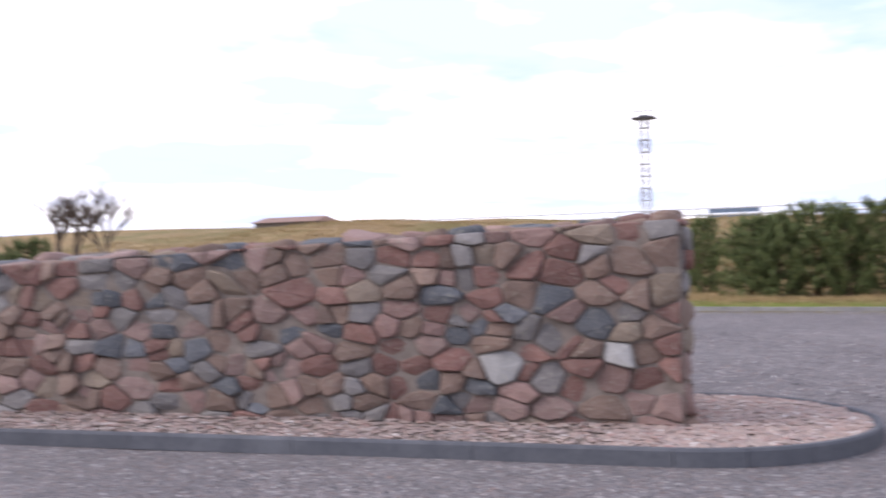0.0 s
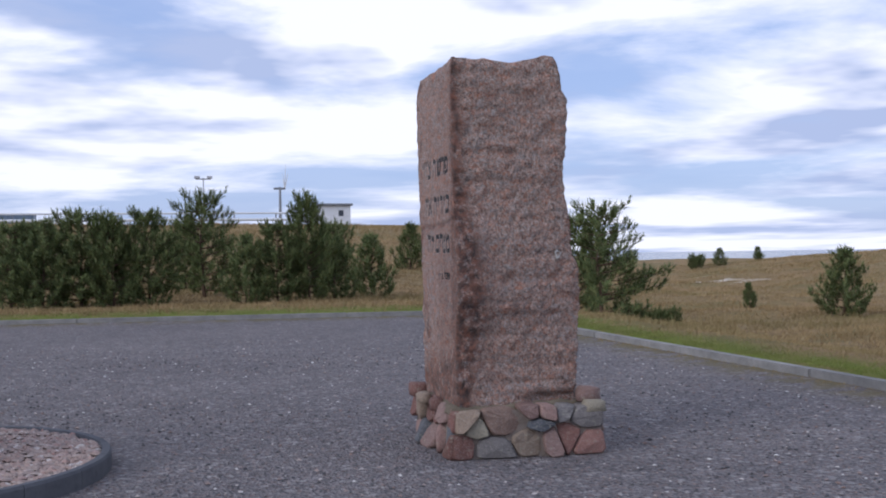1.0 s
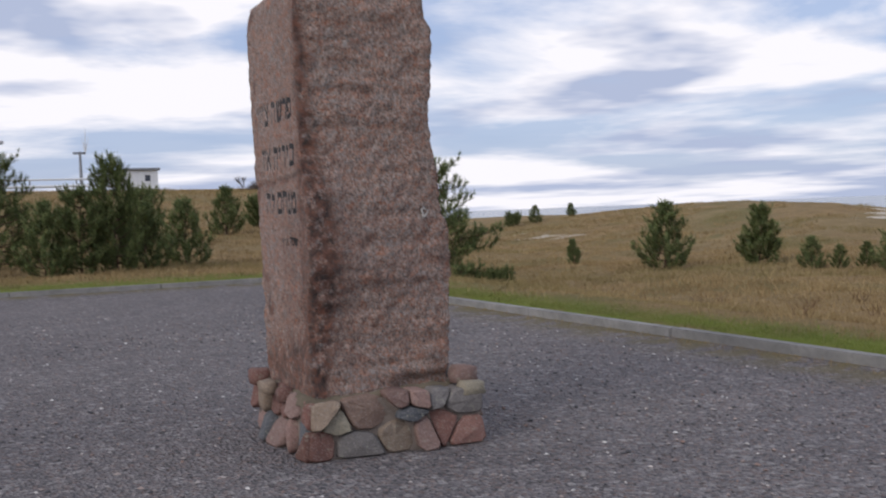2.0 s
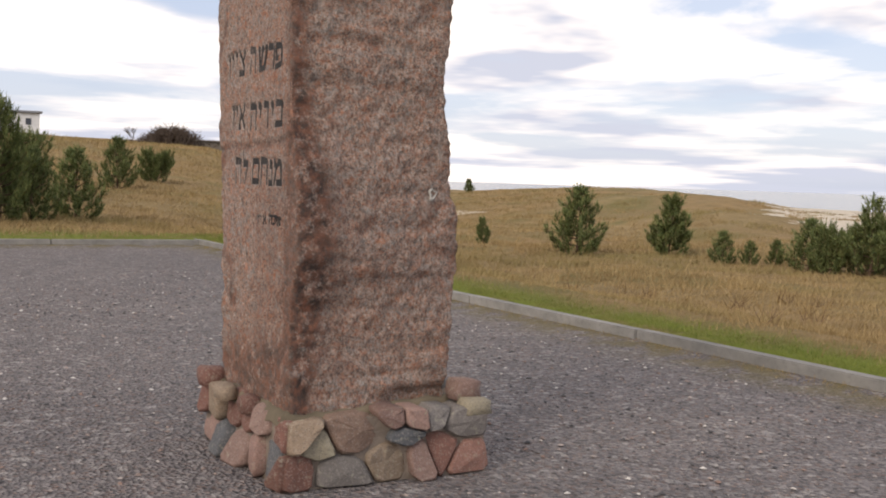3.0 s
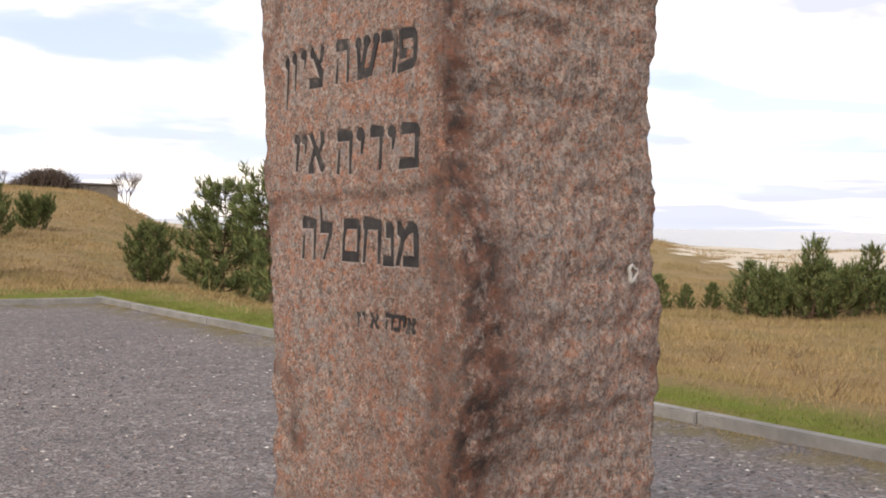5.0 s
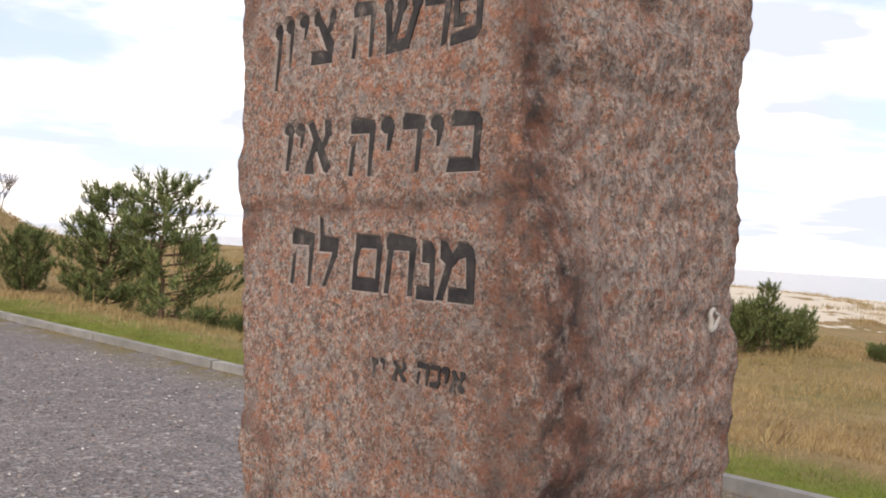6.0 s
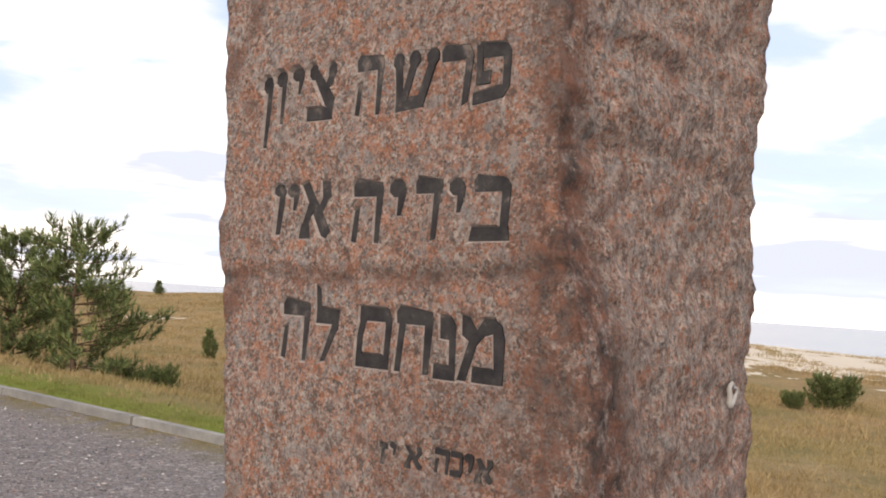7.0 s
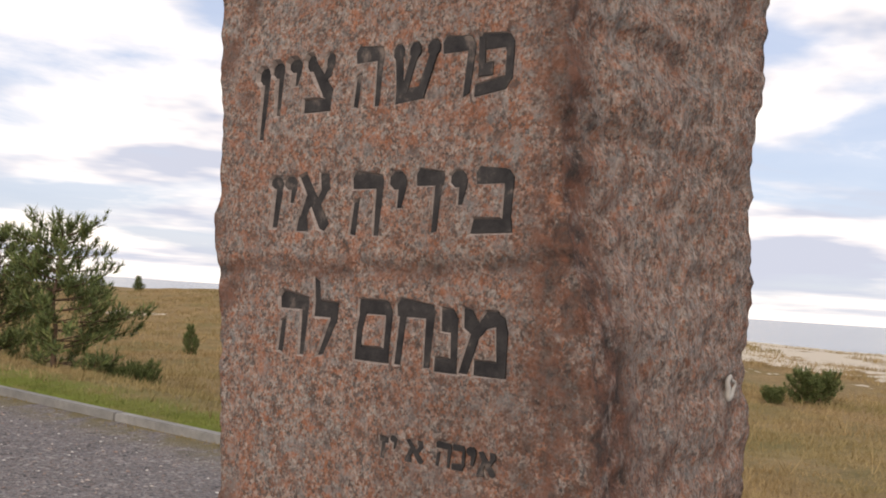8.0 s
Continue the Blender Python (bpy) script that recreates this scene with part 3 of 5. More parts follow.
def build_slab_mesh():
    levels = 150
    rings = []
    for k in range(levels + 1):
        u = k / levels
        z0 = SLAB_LOW + (SLAB_TOP - SLAB_LOW) * u
        corners = slab_loop(z0)
        pts, nrms = [], []
        for i, (p, n) in enumerate(corners):
            q = corners[(i + 1) % len(corners)][0]
            e = (q - p).normalized()
            for s in range(n):
                pt = p + (q - p) * s / n
                pts.append(pt)
                nrms.append(Vector((e.y, -e.x)))
        m = len(pts)
        soft = [(nrms[i - 2] + nrms[i - 1] + nrms[i] + nrms[(i + 1) % m]).normalized() for i in range(m)]
        ring = []
        for pt, nr in zip(pts, soft):
            top = top_z(pt.x, pt.y)
            z = SLAB_LOW + (top - SLAB_LOW) * u
            p3 = Vector((pt.x, pt.y, z))
            n3d = Vector((nr.x, nr.y, 0))
            p3 += n3d * slab_push(p3, n3d)
            # worn shoulder
            p3 = p3.lerp(Vector((2.18, 9.42, p3.z)), 0.028 * smooth(0.965, 1.0, u) ** 2)
            ring.append(p3)
        rings.append(ring)
    # lid: rings shrinking to the middle
    base = rings[-1]
    cx = sum((p.x for p in base)) / len(base)
    cy = sum((p.y for p in base)) / len(base)
    for f in (0.93, 0.8, 0.6, 0.38, 0.15):
        ring = []
        for p in base:
            x, y = cx + (p.x - cx) * f, cy + (p.y - cy) * f
            ring.append(Vector((x, y, top_z(x, y) + 0.012 + 0.01 * n3(x, y, 1, 14))))
        rings.append(ring)
    m = len(base)
    verts = [p for r in rings for p in r]
    faces = [(j * m + i, j * m + (i + 1) % m, (j + 1) * m + (i + 1) % m, (j + 1) * m + i) for j in range(len(rings) - 1) for i in range(m)]
    faces.append(tuple((len(rings) - 1) * m + i for i in range(m)))
    faces.append(tuple(range(m))[::-1])
    return verts, faces


def bar(x0, y0, x1, y1):
    return [(x0, y0), (x1, y0), (x1, y1), (x0, y1)]


def blob(cx, cy, rx, ry, n=8):
    return [(cx + rx * math.cos(6.28319 * (i + 0.5) / n), cy + ry * math.sin(6.28319 * (i + 0.5) / n)) for i in range(n)]


def grown(pts, by):
    """A convex outline pushed outwards on all its sides."""
    area = sum(a[0] * b[1] - b[0] * a[1] for a, b in zip(pts, pts[1:] + pts[:1]))
    sign = 1 if area > 0 else -1
    made = []
    for i, p in enumerate(pts):
        n = Vector((0, 0))
        for a, b in ((pts[i - 1], p), (p, pts[(i + 1) % len(pts)])):
            e = Vector((b[0] - a[0], b[1] - a[1])).normalized()
            n += Vector((e.y, -e.x)) * sign
        n = n / max(0.5, n.length_squared / 2)
        made.append((p[0] + n.x * by, p[1] + n.y * by))
    return made


# broad-pen strokes of the square letters in a unit box: heavy level strokes, light upright ones
STEM = [(0.79, 0.84), (1, 0.84), (0.93, 0), (0.80, 0)]
ROOF_BAR, FLOOR_BAR = [(0.03, 0.77), (0.95, 0.77), (1, 0.88), (0.96, 0.97), (0.10, 1.05), (0, 0.95)], [(0, 0), (1.02, 0.02), (0.99, 0.21), (0.06, 0.21)]
SHOULDER = [(0.72, 1), (0.88, 0.98), (1, 0.86), (1, 0.70), (0.80, 0.72)]
STROKES = {}
STROKES["ר"] = [[(0.03, 0.77), (0.85, 0.77), (0.85, 1), (0.10, 1.04), (0, 0.95)], SHOULDER, [(0.80, 0.78), (1, 0.78), (0.90, 0.06), (0.72, 0)]]
STROKES["ד"] = [ROOF_BAR, [(0.70, 0.80), (0.92, 0.80), (0.80, 0.02), (0.64, 0)]]
STROKES["ה"] = [ROOF_BAR, STEM, [(0.10, 0.52), (0.25, 0.58), (0.18, 0), (0.03, 0.02)]]
STROKES["ח"] = [ROOF_BAR, STEM, [(0.10, 0.80), (0.26, 0.80), (0.17, 0), (0.03, 0)]]
STROKES["ב"] = [[(0.08, 0.78), (0.80, 0.78), (0.80, 1), (0.14, 1.05), (0.05, 0.95)], SHOULDER, [(0.80, 0.8), (1, 0.8), (0.96, 0.1), (0.78, 0.1)], FLOOR_BAR]
STROKES["כ"] = [bar(0, 0.78, 0.80, 1), SHOULDER, [(0.80, 0.8), (1, 0.8), (1, 0.2), (0.80, 0.2)], [(0, 0), (0.84, 0), (1, 0.22), (0.8, 0.24), (0, 0.2)]]
STROKES["פ"] = [[(0.08, 0.78), (0.80, 0.78), (0.80, 1), (0.14, 1.05), (0.05, 0.95)], SHOULDER, [(0.82, 0.8), (1, 0.8), (1, 0.24), (0.82, 0.24)], [(0, 0), (0.84, 0.08), (1, 0.26), (0.8, 0.28), (0, 0.18)], [(0.04, 1), (0.20, 1), (0.24, 0.40), (0.08, 0.40)], bar(0.08, 0.34, 0.46, 0.54)]
STROKES["ש"] = [[(0.10, 0), (0.70, 0.05), (0.66, 0.26), (0.10, 0.20)], [(0.03, 0.9), (0.18, 0.9), (0.26, 0.1), (0.12, 0.1)], blob(0.11, 0.86, 0.12, 0.14), [(0.42, 0.9), (0.55, 0.85), (0.33, 0.16), (0.2, 0.16)], blob(0.47, 0.86, 0.12, 0.14), [(0.84, 0.9), (0.97, 0.85), (0.70, 0.06), (0.56, 0.16)], blob(0.87, 0.86, 0.13, 0.14)]
STROKES["צ"] = [[(0.06, 0.90), (0.28, 0.92), (1, 0.34), (0.84, 0.20), (0.66, 0.24)], blob(0.16, 0.87, 0.17, 0.14), blob(0.86, 0.86, 0.15, 0.15), [(0.78, 0.84), (0.98, 0.80), (0.88, 0.62), (0.66, 0.50), (0.6, 0.56)], [(0.76, 0.36), (1, 0.34), (0.94, 0.1), (0.72, 0.1)], bar(0, 0, 0.95, 0.20)]
STROKES["י"] = [blob(0.46, 0.77, 0.48, 0.26), [(0.56, 0.86), (0.98, 0.76), (0.94, 0.5), (0.72, 0), (0.52, 0)]]
STROKES["ו"] = [blob(0.46, 0.86, 0.50, 0.15), [(0.52, 0.92), (1, 0.86), (0.92, 0.5), (0.82, 0), (0.52, 0)]]
STROKES["ן"] = [blob(0.46, 0.89, 0.50, 0.12), [(0.50, 0.93), (1, 0.88), (0.92, 0.5), (0.74, 0), (0.34, 0)]]
STROKES["ז"] = [[(0, 1), (1, 0.96), (0.96, 0.72), (0.04, 0.76)], [(0.28, 0.78), (0.66, 0.78), (0.60, 0), (0.24, 0)]]
STROKES["א"] = [[(0.02, 0.94), (0.22, 1), (1, 0.12), (0.86, 0), (0.72, 0.04)], [(0.66, 1), (0.92, 0.98), (0.98, 0.74), (0.72, 0.66)], [(0.74, 0.74), (0.95, 0.74), (0.68, 0.40), (0.56, 0.50)], [(0.26, 0.62), (0.42, 0.50), (0.26, 0.20), (0.08, 0.20)], [(0, 0), (0.36, 0), (0.30, 0.24), (0.06, 0.24)]]
STROKES["מ"] = [[(0.04, 1), (0.20, 0.98), (0.44, 0.72), (0.28, 0.58), (0.06, 0.70)], [(0.26, 0.72), (0.42, 0.64), (0.18, 0), (0, 0)], [(0.30, 0.68), (0.54, 0.96), (0.78, 0.98), (0.84, 0.78), (0.56, 0.72), (0.40, 0.58)], [(0.74, 0.97), (0.92, 0.88), (1, 0.68), (1, 0.1), (0.82, 0.1)], bar(0.34, 0, 1, 0.21)]
STROKES["נ"] = [[(0.18, 1), (0.72, 0.98), (0.96, 0.84), (0.94, 0.62), (0.24, 0.64)], [(0.66, 0.72), (0.95, 0.72), (1, 0.1), (0.74, 0.1)], bar(0, 0, 1, 0.21)]
STROKES["ם"] = [bar(0.04, 0.78, 0.84, 1), [(0.74, 1), (0.9, 0.98), (1, 0.84), (1, 0.68), (0.84, 0.72)], [(0.84, 0.8), (1, 0.8), (0.96, 0.1), (0.82, 0.1)], [(0.08, 0.84), (0.26, 0.84), (0.15, 0.5), (0.15, 0.1), (0, 0.1), (0, 0.5)], bar(0, 0, 0.97, 0.21)]
STROKES["ל"] = [[(0.08, 1), (0.28, 0.94), (0.36, 0.62), (0.18, 0.60)], [(0.16, 0.50), (0.94, 0.50), (1, 0.68), (0.16, 0.70)], [(0.78, 0.62), (1, 0.66), (0.98, 0.44), (0.74, 0.40)], [(0.74, 0.44), (0.98, 0.46), (0.56, 0.02), (0.40, 0)]]


# letter, near edge and far edge along y, foot and head height
LINE_ONE = [
    ("פ", 9.034, 9.131, 2.051, 2.176),
    ("ר", 9.137, 9.229, 2.053, 2.182),
    ("ש", 9.236, 9.376, 2.052, 2.186),
    ("ה", 9.409, 9.499, 2.052, 2.189),
    ("צ", 9.572, 9.669, 2.053, 2.189),
    ("י", 9.687, 9.736, 2.123, 2.186),
    ("ו", 9.753, 9.797, 2.052, 2.184),
    ("ן", 9.808, 9.849, 1.994, 2.175),
]
LINE_TWO = [
    ("ב", 9.013, 9.117, 1.763, 1.895),
    ("י", 9.135, 9.181, 1.823, 1.893),
    ("ד", 9.199, 9.281, 1.763, 1.896),
    ("י", 9.309, 9.362, 1.817, 1.896),
    ("ה", 9.382, 9.481, 1.755, 1.894),
    ("א", 9.555, 9.667, 1.764, 1.900),
    ("י", 9.674, 9.723, 1.832, 1.894),
    ("ן", 9.728, 9.774, 1.772, 1.895),
]
LINE_THREE = [
    ("מ", 9.004, 9.125, 1.472, 1.606),
    ("נ", 9.133, 9.193, 1.469, 1.603),
    ("ח", 9.202, 9.313, 1.474, 1.610),
    ("ם", 9.327, 9.434, 1.474, 1.608),
    ("ל", 9.501, 9.595, 1.473, 1.652),
    ("ה", 9.603, 9.706, 1.470, 1.608),
]
LINE_FOUR = [
    ("א", 9.012, 9.058, 1.273, 1.321),
    ("י", 9.064, 9.089, 1.289, 1.325),
    ("כ", 9.095, 9.127, 1.274, 1.324),
    ("ה", 9.130, 9.171, 1.275, 1.324),
    ("א", 9.205, 9.258, 1.271, 1.318),
    ("י", 9.282, 9.305, 1.292, 1.318),
    ("ז", 9.309, 9.337, 1.268, 1.314),
]
LETTERS = LINE_ONE + LINE_TWO + LINE_THREE + LINE_FOUR

monolith = thing("memorial_stone", (2.2, 9.4, 0.0), "tall rough pink granite memorial monolith with a carved Hebrew inscription", "memorial stone")
bpy.context.view_layer.update()
TO_STONE = monolith.matrix_basis.inverted()


def build_monolith():
    verts, faces = build_slab_mesh()
    slab = mesh_ob("slab", [TO_STONE @ v for v in verts], faces, GRANITE, monolith, flat=False)
    slab.data.materials.append(CUTSTONE)
    # the carved letters: cut into the face, then painted dark at the bottom of the cut
    cut = bmesh.new()
    inks = []
    for ch, y0, y1, z0, z1 in LETTERS:
        deep, slope = (0.0075, 0.005) if z1 - z0 > 0.05 else (0.005, 0.002)
        wide = slope * (deep + 0.02) / deep
        plate = bmesh.new()
        for n, stroke in enumerate(STROKES[ch]):
            eps = n * 0.00035
            plan = [(y1 - u * (y1 - y0), z0 + w * (z1 - z0)) for u, w in stroke]
            for dst, x_in, x_out, grow in ((cut, FACE_X + deep + eps, FACE_X - 0.02, wide), (plate, FACE_X + deep + 0.004, FACE_X + deep - 0.003 - eps, 0.0006)):
                rows = []
                for x, pts in ((x_in, plan), (x_out, grown(plan, grow))):
                    rows.append([dst.verts.new(TO_STONE @ Vector((x, a, b))) for a, b in pts])
                m = len(stroke)
                dst.faces.new(rows[0])
                dst.faces.new(rows[1][::-1])
                for i in range(m):
                    dst.faces.new((rows[0][i], rows[0][(i + 1) % m], rows[1][(i + 1) % m], rows[1][i]))
        inks.append(plate)
    bmesh.ops.recalc_face_normals(cut, faces=cut.faces)
    me = bpy.data.meshes.new("cutter")
    cut.to_mesh(me)
    cut.free()
    me.materials.append(GRANITE)
    me.materials.append(CUTSTONE)
    me.polygons.foreach_set("material_index", [1] * len(me.polygons))
    cutter = new("cutter", me)
    cutter.parent = monolith
    mod = slab.modifiers.new("carve", "BOOLEAN")
    mod.operation, mod.solver, mod.object = "DIFFERENCE", "EXACT", cutter
    mod.use_self, mod.use_hole_tolerant = True, True
    bpy.context.view_layer.update()
    carved = bpy.data.meshes.new_from_object(slab.evaluated_get(bpy.context.evaluated_depsgraph_get()))
    slab.modifiers.clear()
    if len(carved.polygons) > 15000:
        slab.data = carved
        sharp = [p.material_index == 0 for p in carved.polygons]
        carved.polygons.foreach_set("use_smooth", sharp)
        carved.name = "slab"
    bpy.data.objects.remove(cutter)
    if len(slab.data.materials) == 0:
        slab.data.materials.append(GRANITE)
    back = monolith.matrix_basis
    at = slab.data.attributes.new("bruise_shade", "FLOAT", "POINT")
    at.data.foreach_set("value", [slab_bruise_shade(back @ v.co) for v in slab.data.vertices])
    at = slab.data.attributes.new("hewn", "FLOAT", "POINT")
    at.data.foreach_set("value", [smooth(0.04, 0.09, (back @ v.co).x - FACE_X) for v in slab.data.vertices])
    for plate in inks:
        part("letter", plate, INK, monolith, "dark painted carved letter")
    # pale ring-shaped scar of an old bolt on the rough face
    bm = bmesh.new()
    n, m = 18, 8
    ring = []
    for i in range(n):
        a = 6.28319 * i / n
        r = 0.021 + 0.005 * math.sin(a * 3 + 1) + 0.003 * math.sin(a * 5)
        row = []
        for j in range(m):
            b = 6.28319 * j / m
            t = 0.007 + 0.003 * math.sin(a + 4)
            rr = r + t * math.cos(b)
            row.append(bm.verts.new(TO_STONE @ Vector((2.515 + rr * math.cos(a) * 0.85, 8.905 - t * math.sin(b) * 0.8, 1.45 + rr * math.sin(a) * 1.15))))
        ring.append(row)
    for i in range(n):
        for j in range(m):
            bm.faces.new((ring[i][j], ring[(i + 1) % n][j], ring[(i + 1) % n][(j + 1) % m], ring[i][(j + 1) % m]))
    part("ring", bm, CHALK, monolith, "small pale ring-shaped crust", flat=False)


build_monolith()

# ---- masonry of fieldstones ----


def clip(poly, px, pz, nx, nz):
    """The part of a polygon on the side of the line through (px, pz) away from its normal."""
    out = []
    for i, a in enumerate(poly):
        b = poly[(i + 1) % len(poly)]
        da = (a[0] - px) * nx + (a[1] - pz) * nz
        db = (b[0] - px) * nx + (b[1] - pz) * nz
        if da <= 0:
            out.append(a)
        if (da < 0) != (db < 0) and abs(da - db) > 1e-9:
            t = da / (da - db)
            out.append((a[0] + (b[0] - a[0]) * t, a[1] + (b[1] - a[1]) * t))
    return out


def cells(outline, sites, joint, sizes=None):
    """Stone outlines round the sites within an outline, shrunk by half the joint. sizes: a rough radius for each site, where they differ much."""
    made = []
    for i, (sx, sz) in enumerate(sites):
        poly = list(outline)
        for j, (tx, tz) in enumerate(sites):
            if i == j or abs(tx - sx) > 1.4 or abs(tz - sz) > 1.4:
                continue
            dx, dz = tx - sx, (tz - sz) * 1.5
            ln = math.hypot(dx, dz)
            nx, nz = dx / ln, dz * 1.5 / ln
            k = math.hypot(nx, nz)
            nx, nz = nx / k, nz / k
            f = 0.5 + ((sizes[i] ** 2 - sizes[j] ** 2) / (2 * ln * ln) if sizes else 0.0)
            poly = clip(poly, sx + (tx - sx) * f - nx * joint / 2, sz + (tz - sz) * f - nz * joint / 2, nx, nz)
            if len(poly) < 3:
                break
        if len(poly) >= 3:
            made.append(((sx, sz), poly))
    return made


def rows_of_sites(rng, width, height, w, h, fixed=()):
    sites = [f for f in fixed]
    z = h * 0.4
    while z < height:
        hh = h * rng.uniform(0.8, 1.25)
        x = rng.uniform(0.1, 0.9) * w
        while x < width:
            p = (x + rng.uniform(-0.2, 0.2) * w, z + rng.uniform(-0.26, 0.26) * h)
            if all(math.hypot(p[0] - s[0], p[1] - s[1]) > 0.5 * min(w, h) for s in sites) and all(math.hypot(p[0] - s[0], p[1] - s[1]) > 0.13 for s in fixed):
                sites.append(p)
            x += w * rng.choice((0.42, 0.6, 0.8, 1.0, 1.3, 1.7))
        z += hh
    return sites


def stone_mesh(name, poly, place, thick, proud, rng, worn=(0.07, 0.24)):
    """A fieldstone from its outline: rounded corners, a bulging face, tilted a little. place(s, z, out) gives the point."""
    mx = sum((p[0] for p in poly)) / len(poly)
    mz = sum((p[1] for p in poly)) / len(poly)
    poly = [(mx + (p[0] - mx) * k, mz + (p[1] - mz) * k) for p, k in ((p, 1 - abs(rng.gauss(0, 0.03))) for p in poly)]
    pts = []
    for i, a in enumerate(poly):
        b = poly[(i + 1) % len(poly)]
        cut = rng.uniform(*worn)
        pts.append((a[0] + (b[0] - a[0]) * cut, a[1] + (b[1] - a[1]) * cut))
        cut = rng.uniform(*worn)
        pts.append((a[0] + (b[0] - a[0]) * (1 - cut), a[1] + (b[1] - a[1]) * (1 - cut)))
    cx = sum((p[0] for p in pts)) / len(pts)
    cz = sum((p[1] for p in pts)) / len(pts)
    size = max(max(abs(p[0] - cx), abs(p[1] - cz)) for p in pts)
    tilt_s, tilt_z = rng.gauss(0, 0.13), rng.gauss(-0.05, 0.13)
    bulge = min(0.03, size * rng.uniform(0.05, 0.20))
    rings = []
    for f, out in ((0.95, -thick), (1.0, proud - 0.035 - bulge * 0.6), (0.978, proud - 0.009 - bulge * 0.3), (0.86, proud)):
        ring = []
        for p in pts:
            j = 1 + rng.uniform(-0.03, 0.03)
            s, z = cx + (p[0] - cx) * f * j, cz + (p[1] - cz) * f * j
            o = out
            if f < 0.99 and out > -thick:
                o += (s - cx) * tilt_s + (z - cz) * tilt_z + rng.uniform(-0.006, 0.006)
            ring.append(place(s, z, o))
        rings.append(ring)
    m = len(pts)
    verts = [v for r in rings for v in r] + [place(cx + rng.uniform(-0.2, 0.2) * size, cz + rng.uniform(-0.1, 0.1) * size, proud + bulge * 0.6)]
    faces = [(j * m + i, j * m + (i + 1) % m, (j + 1) * m + (i + 1) % m, (j + 1) * m + i) for j in range(3) for i in range(m)]
    faces += [(3 * m + i, 3 * m + (i + 1) % m, 4 * m) for i in range(m)]
    me = bpy.data.meshes.new(name)
    me.from_pydata([tuple(v) for v in verts], [], faces)
    me.polygons.foreach_set("use_smooth", [len(f) == 4 for f in faces])
    return me


TINT_BAG = ["pink"] * 7 + ["red"] * 6 + ["grey"] * 5 + ["brown"] * 8 + ["blue"] * 4 + ["tan"] * 2


def lay(parent, outline, sites, place, rng, joint, thick, proud, special=(), worn=(0.07, 0.24), sizes=None):
    for (sx, sz), poly in cells(outline, sites, joint, sizes):
        tint = rng.choice(TINT_BAG)
        for fx, fz, t in special:
            if abs(fx - sx) < 1e-4 and abs(fz - sz) < 1e-4:
                tint = t
        me = stone_mesh("stone", poly, place, thick, proud + rng.uniform(-0.025, 0.045), rng, worn)
        me.materials.append(STONES[tint])
        ob = new("stone", me)
        ob.parent = parent


# the stone socle under the monolith
SOCLE = [Vector((1.655, 8.76)), Vector((2.80, 8.70)), Vector((2.84, 10.04)), Vector((1.655, 10.06))]
SOCLE_H = 0.36


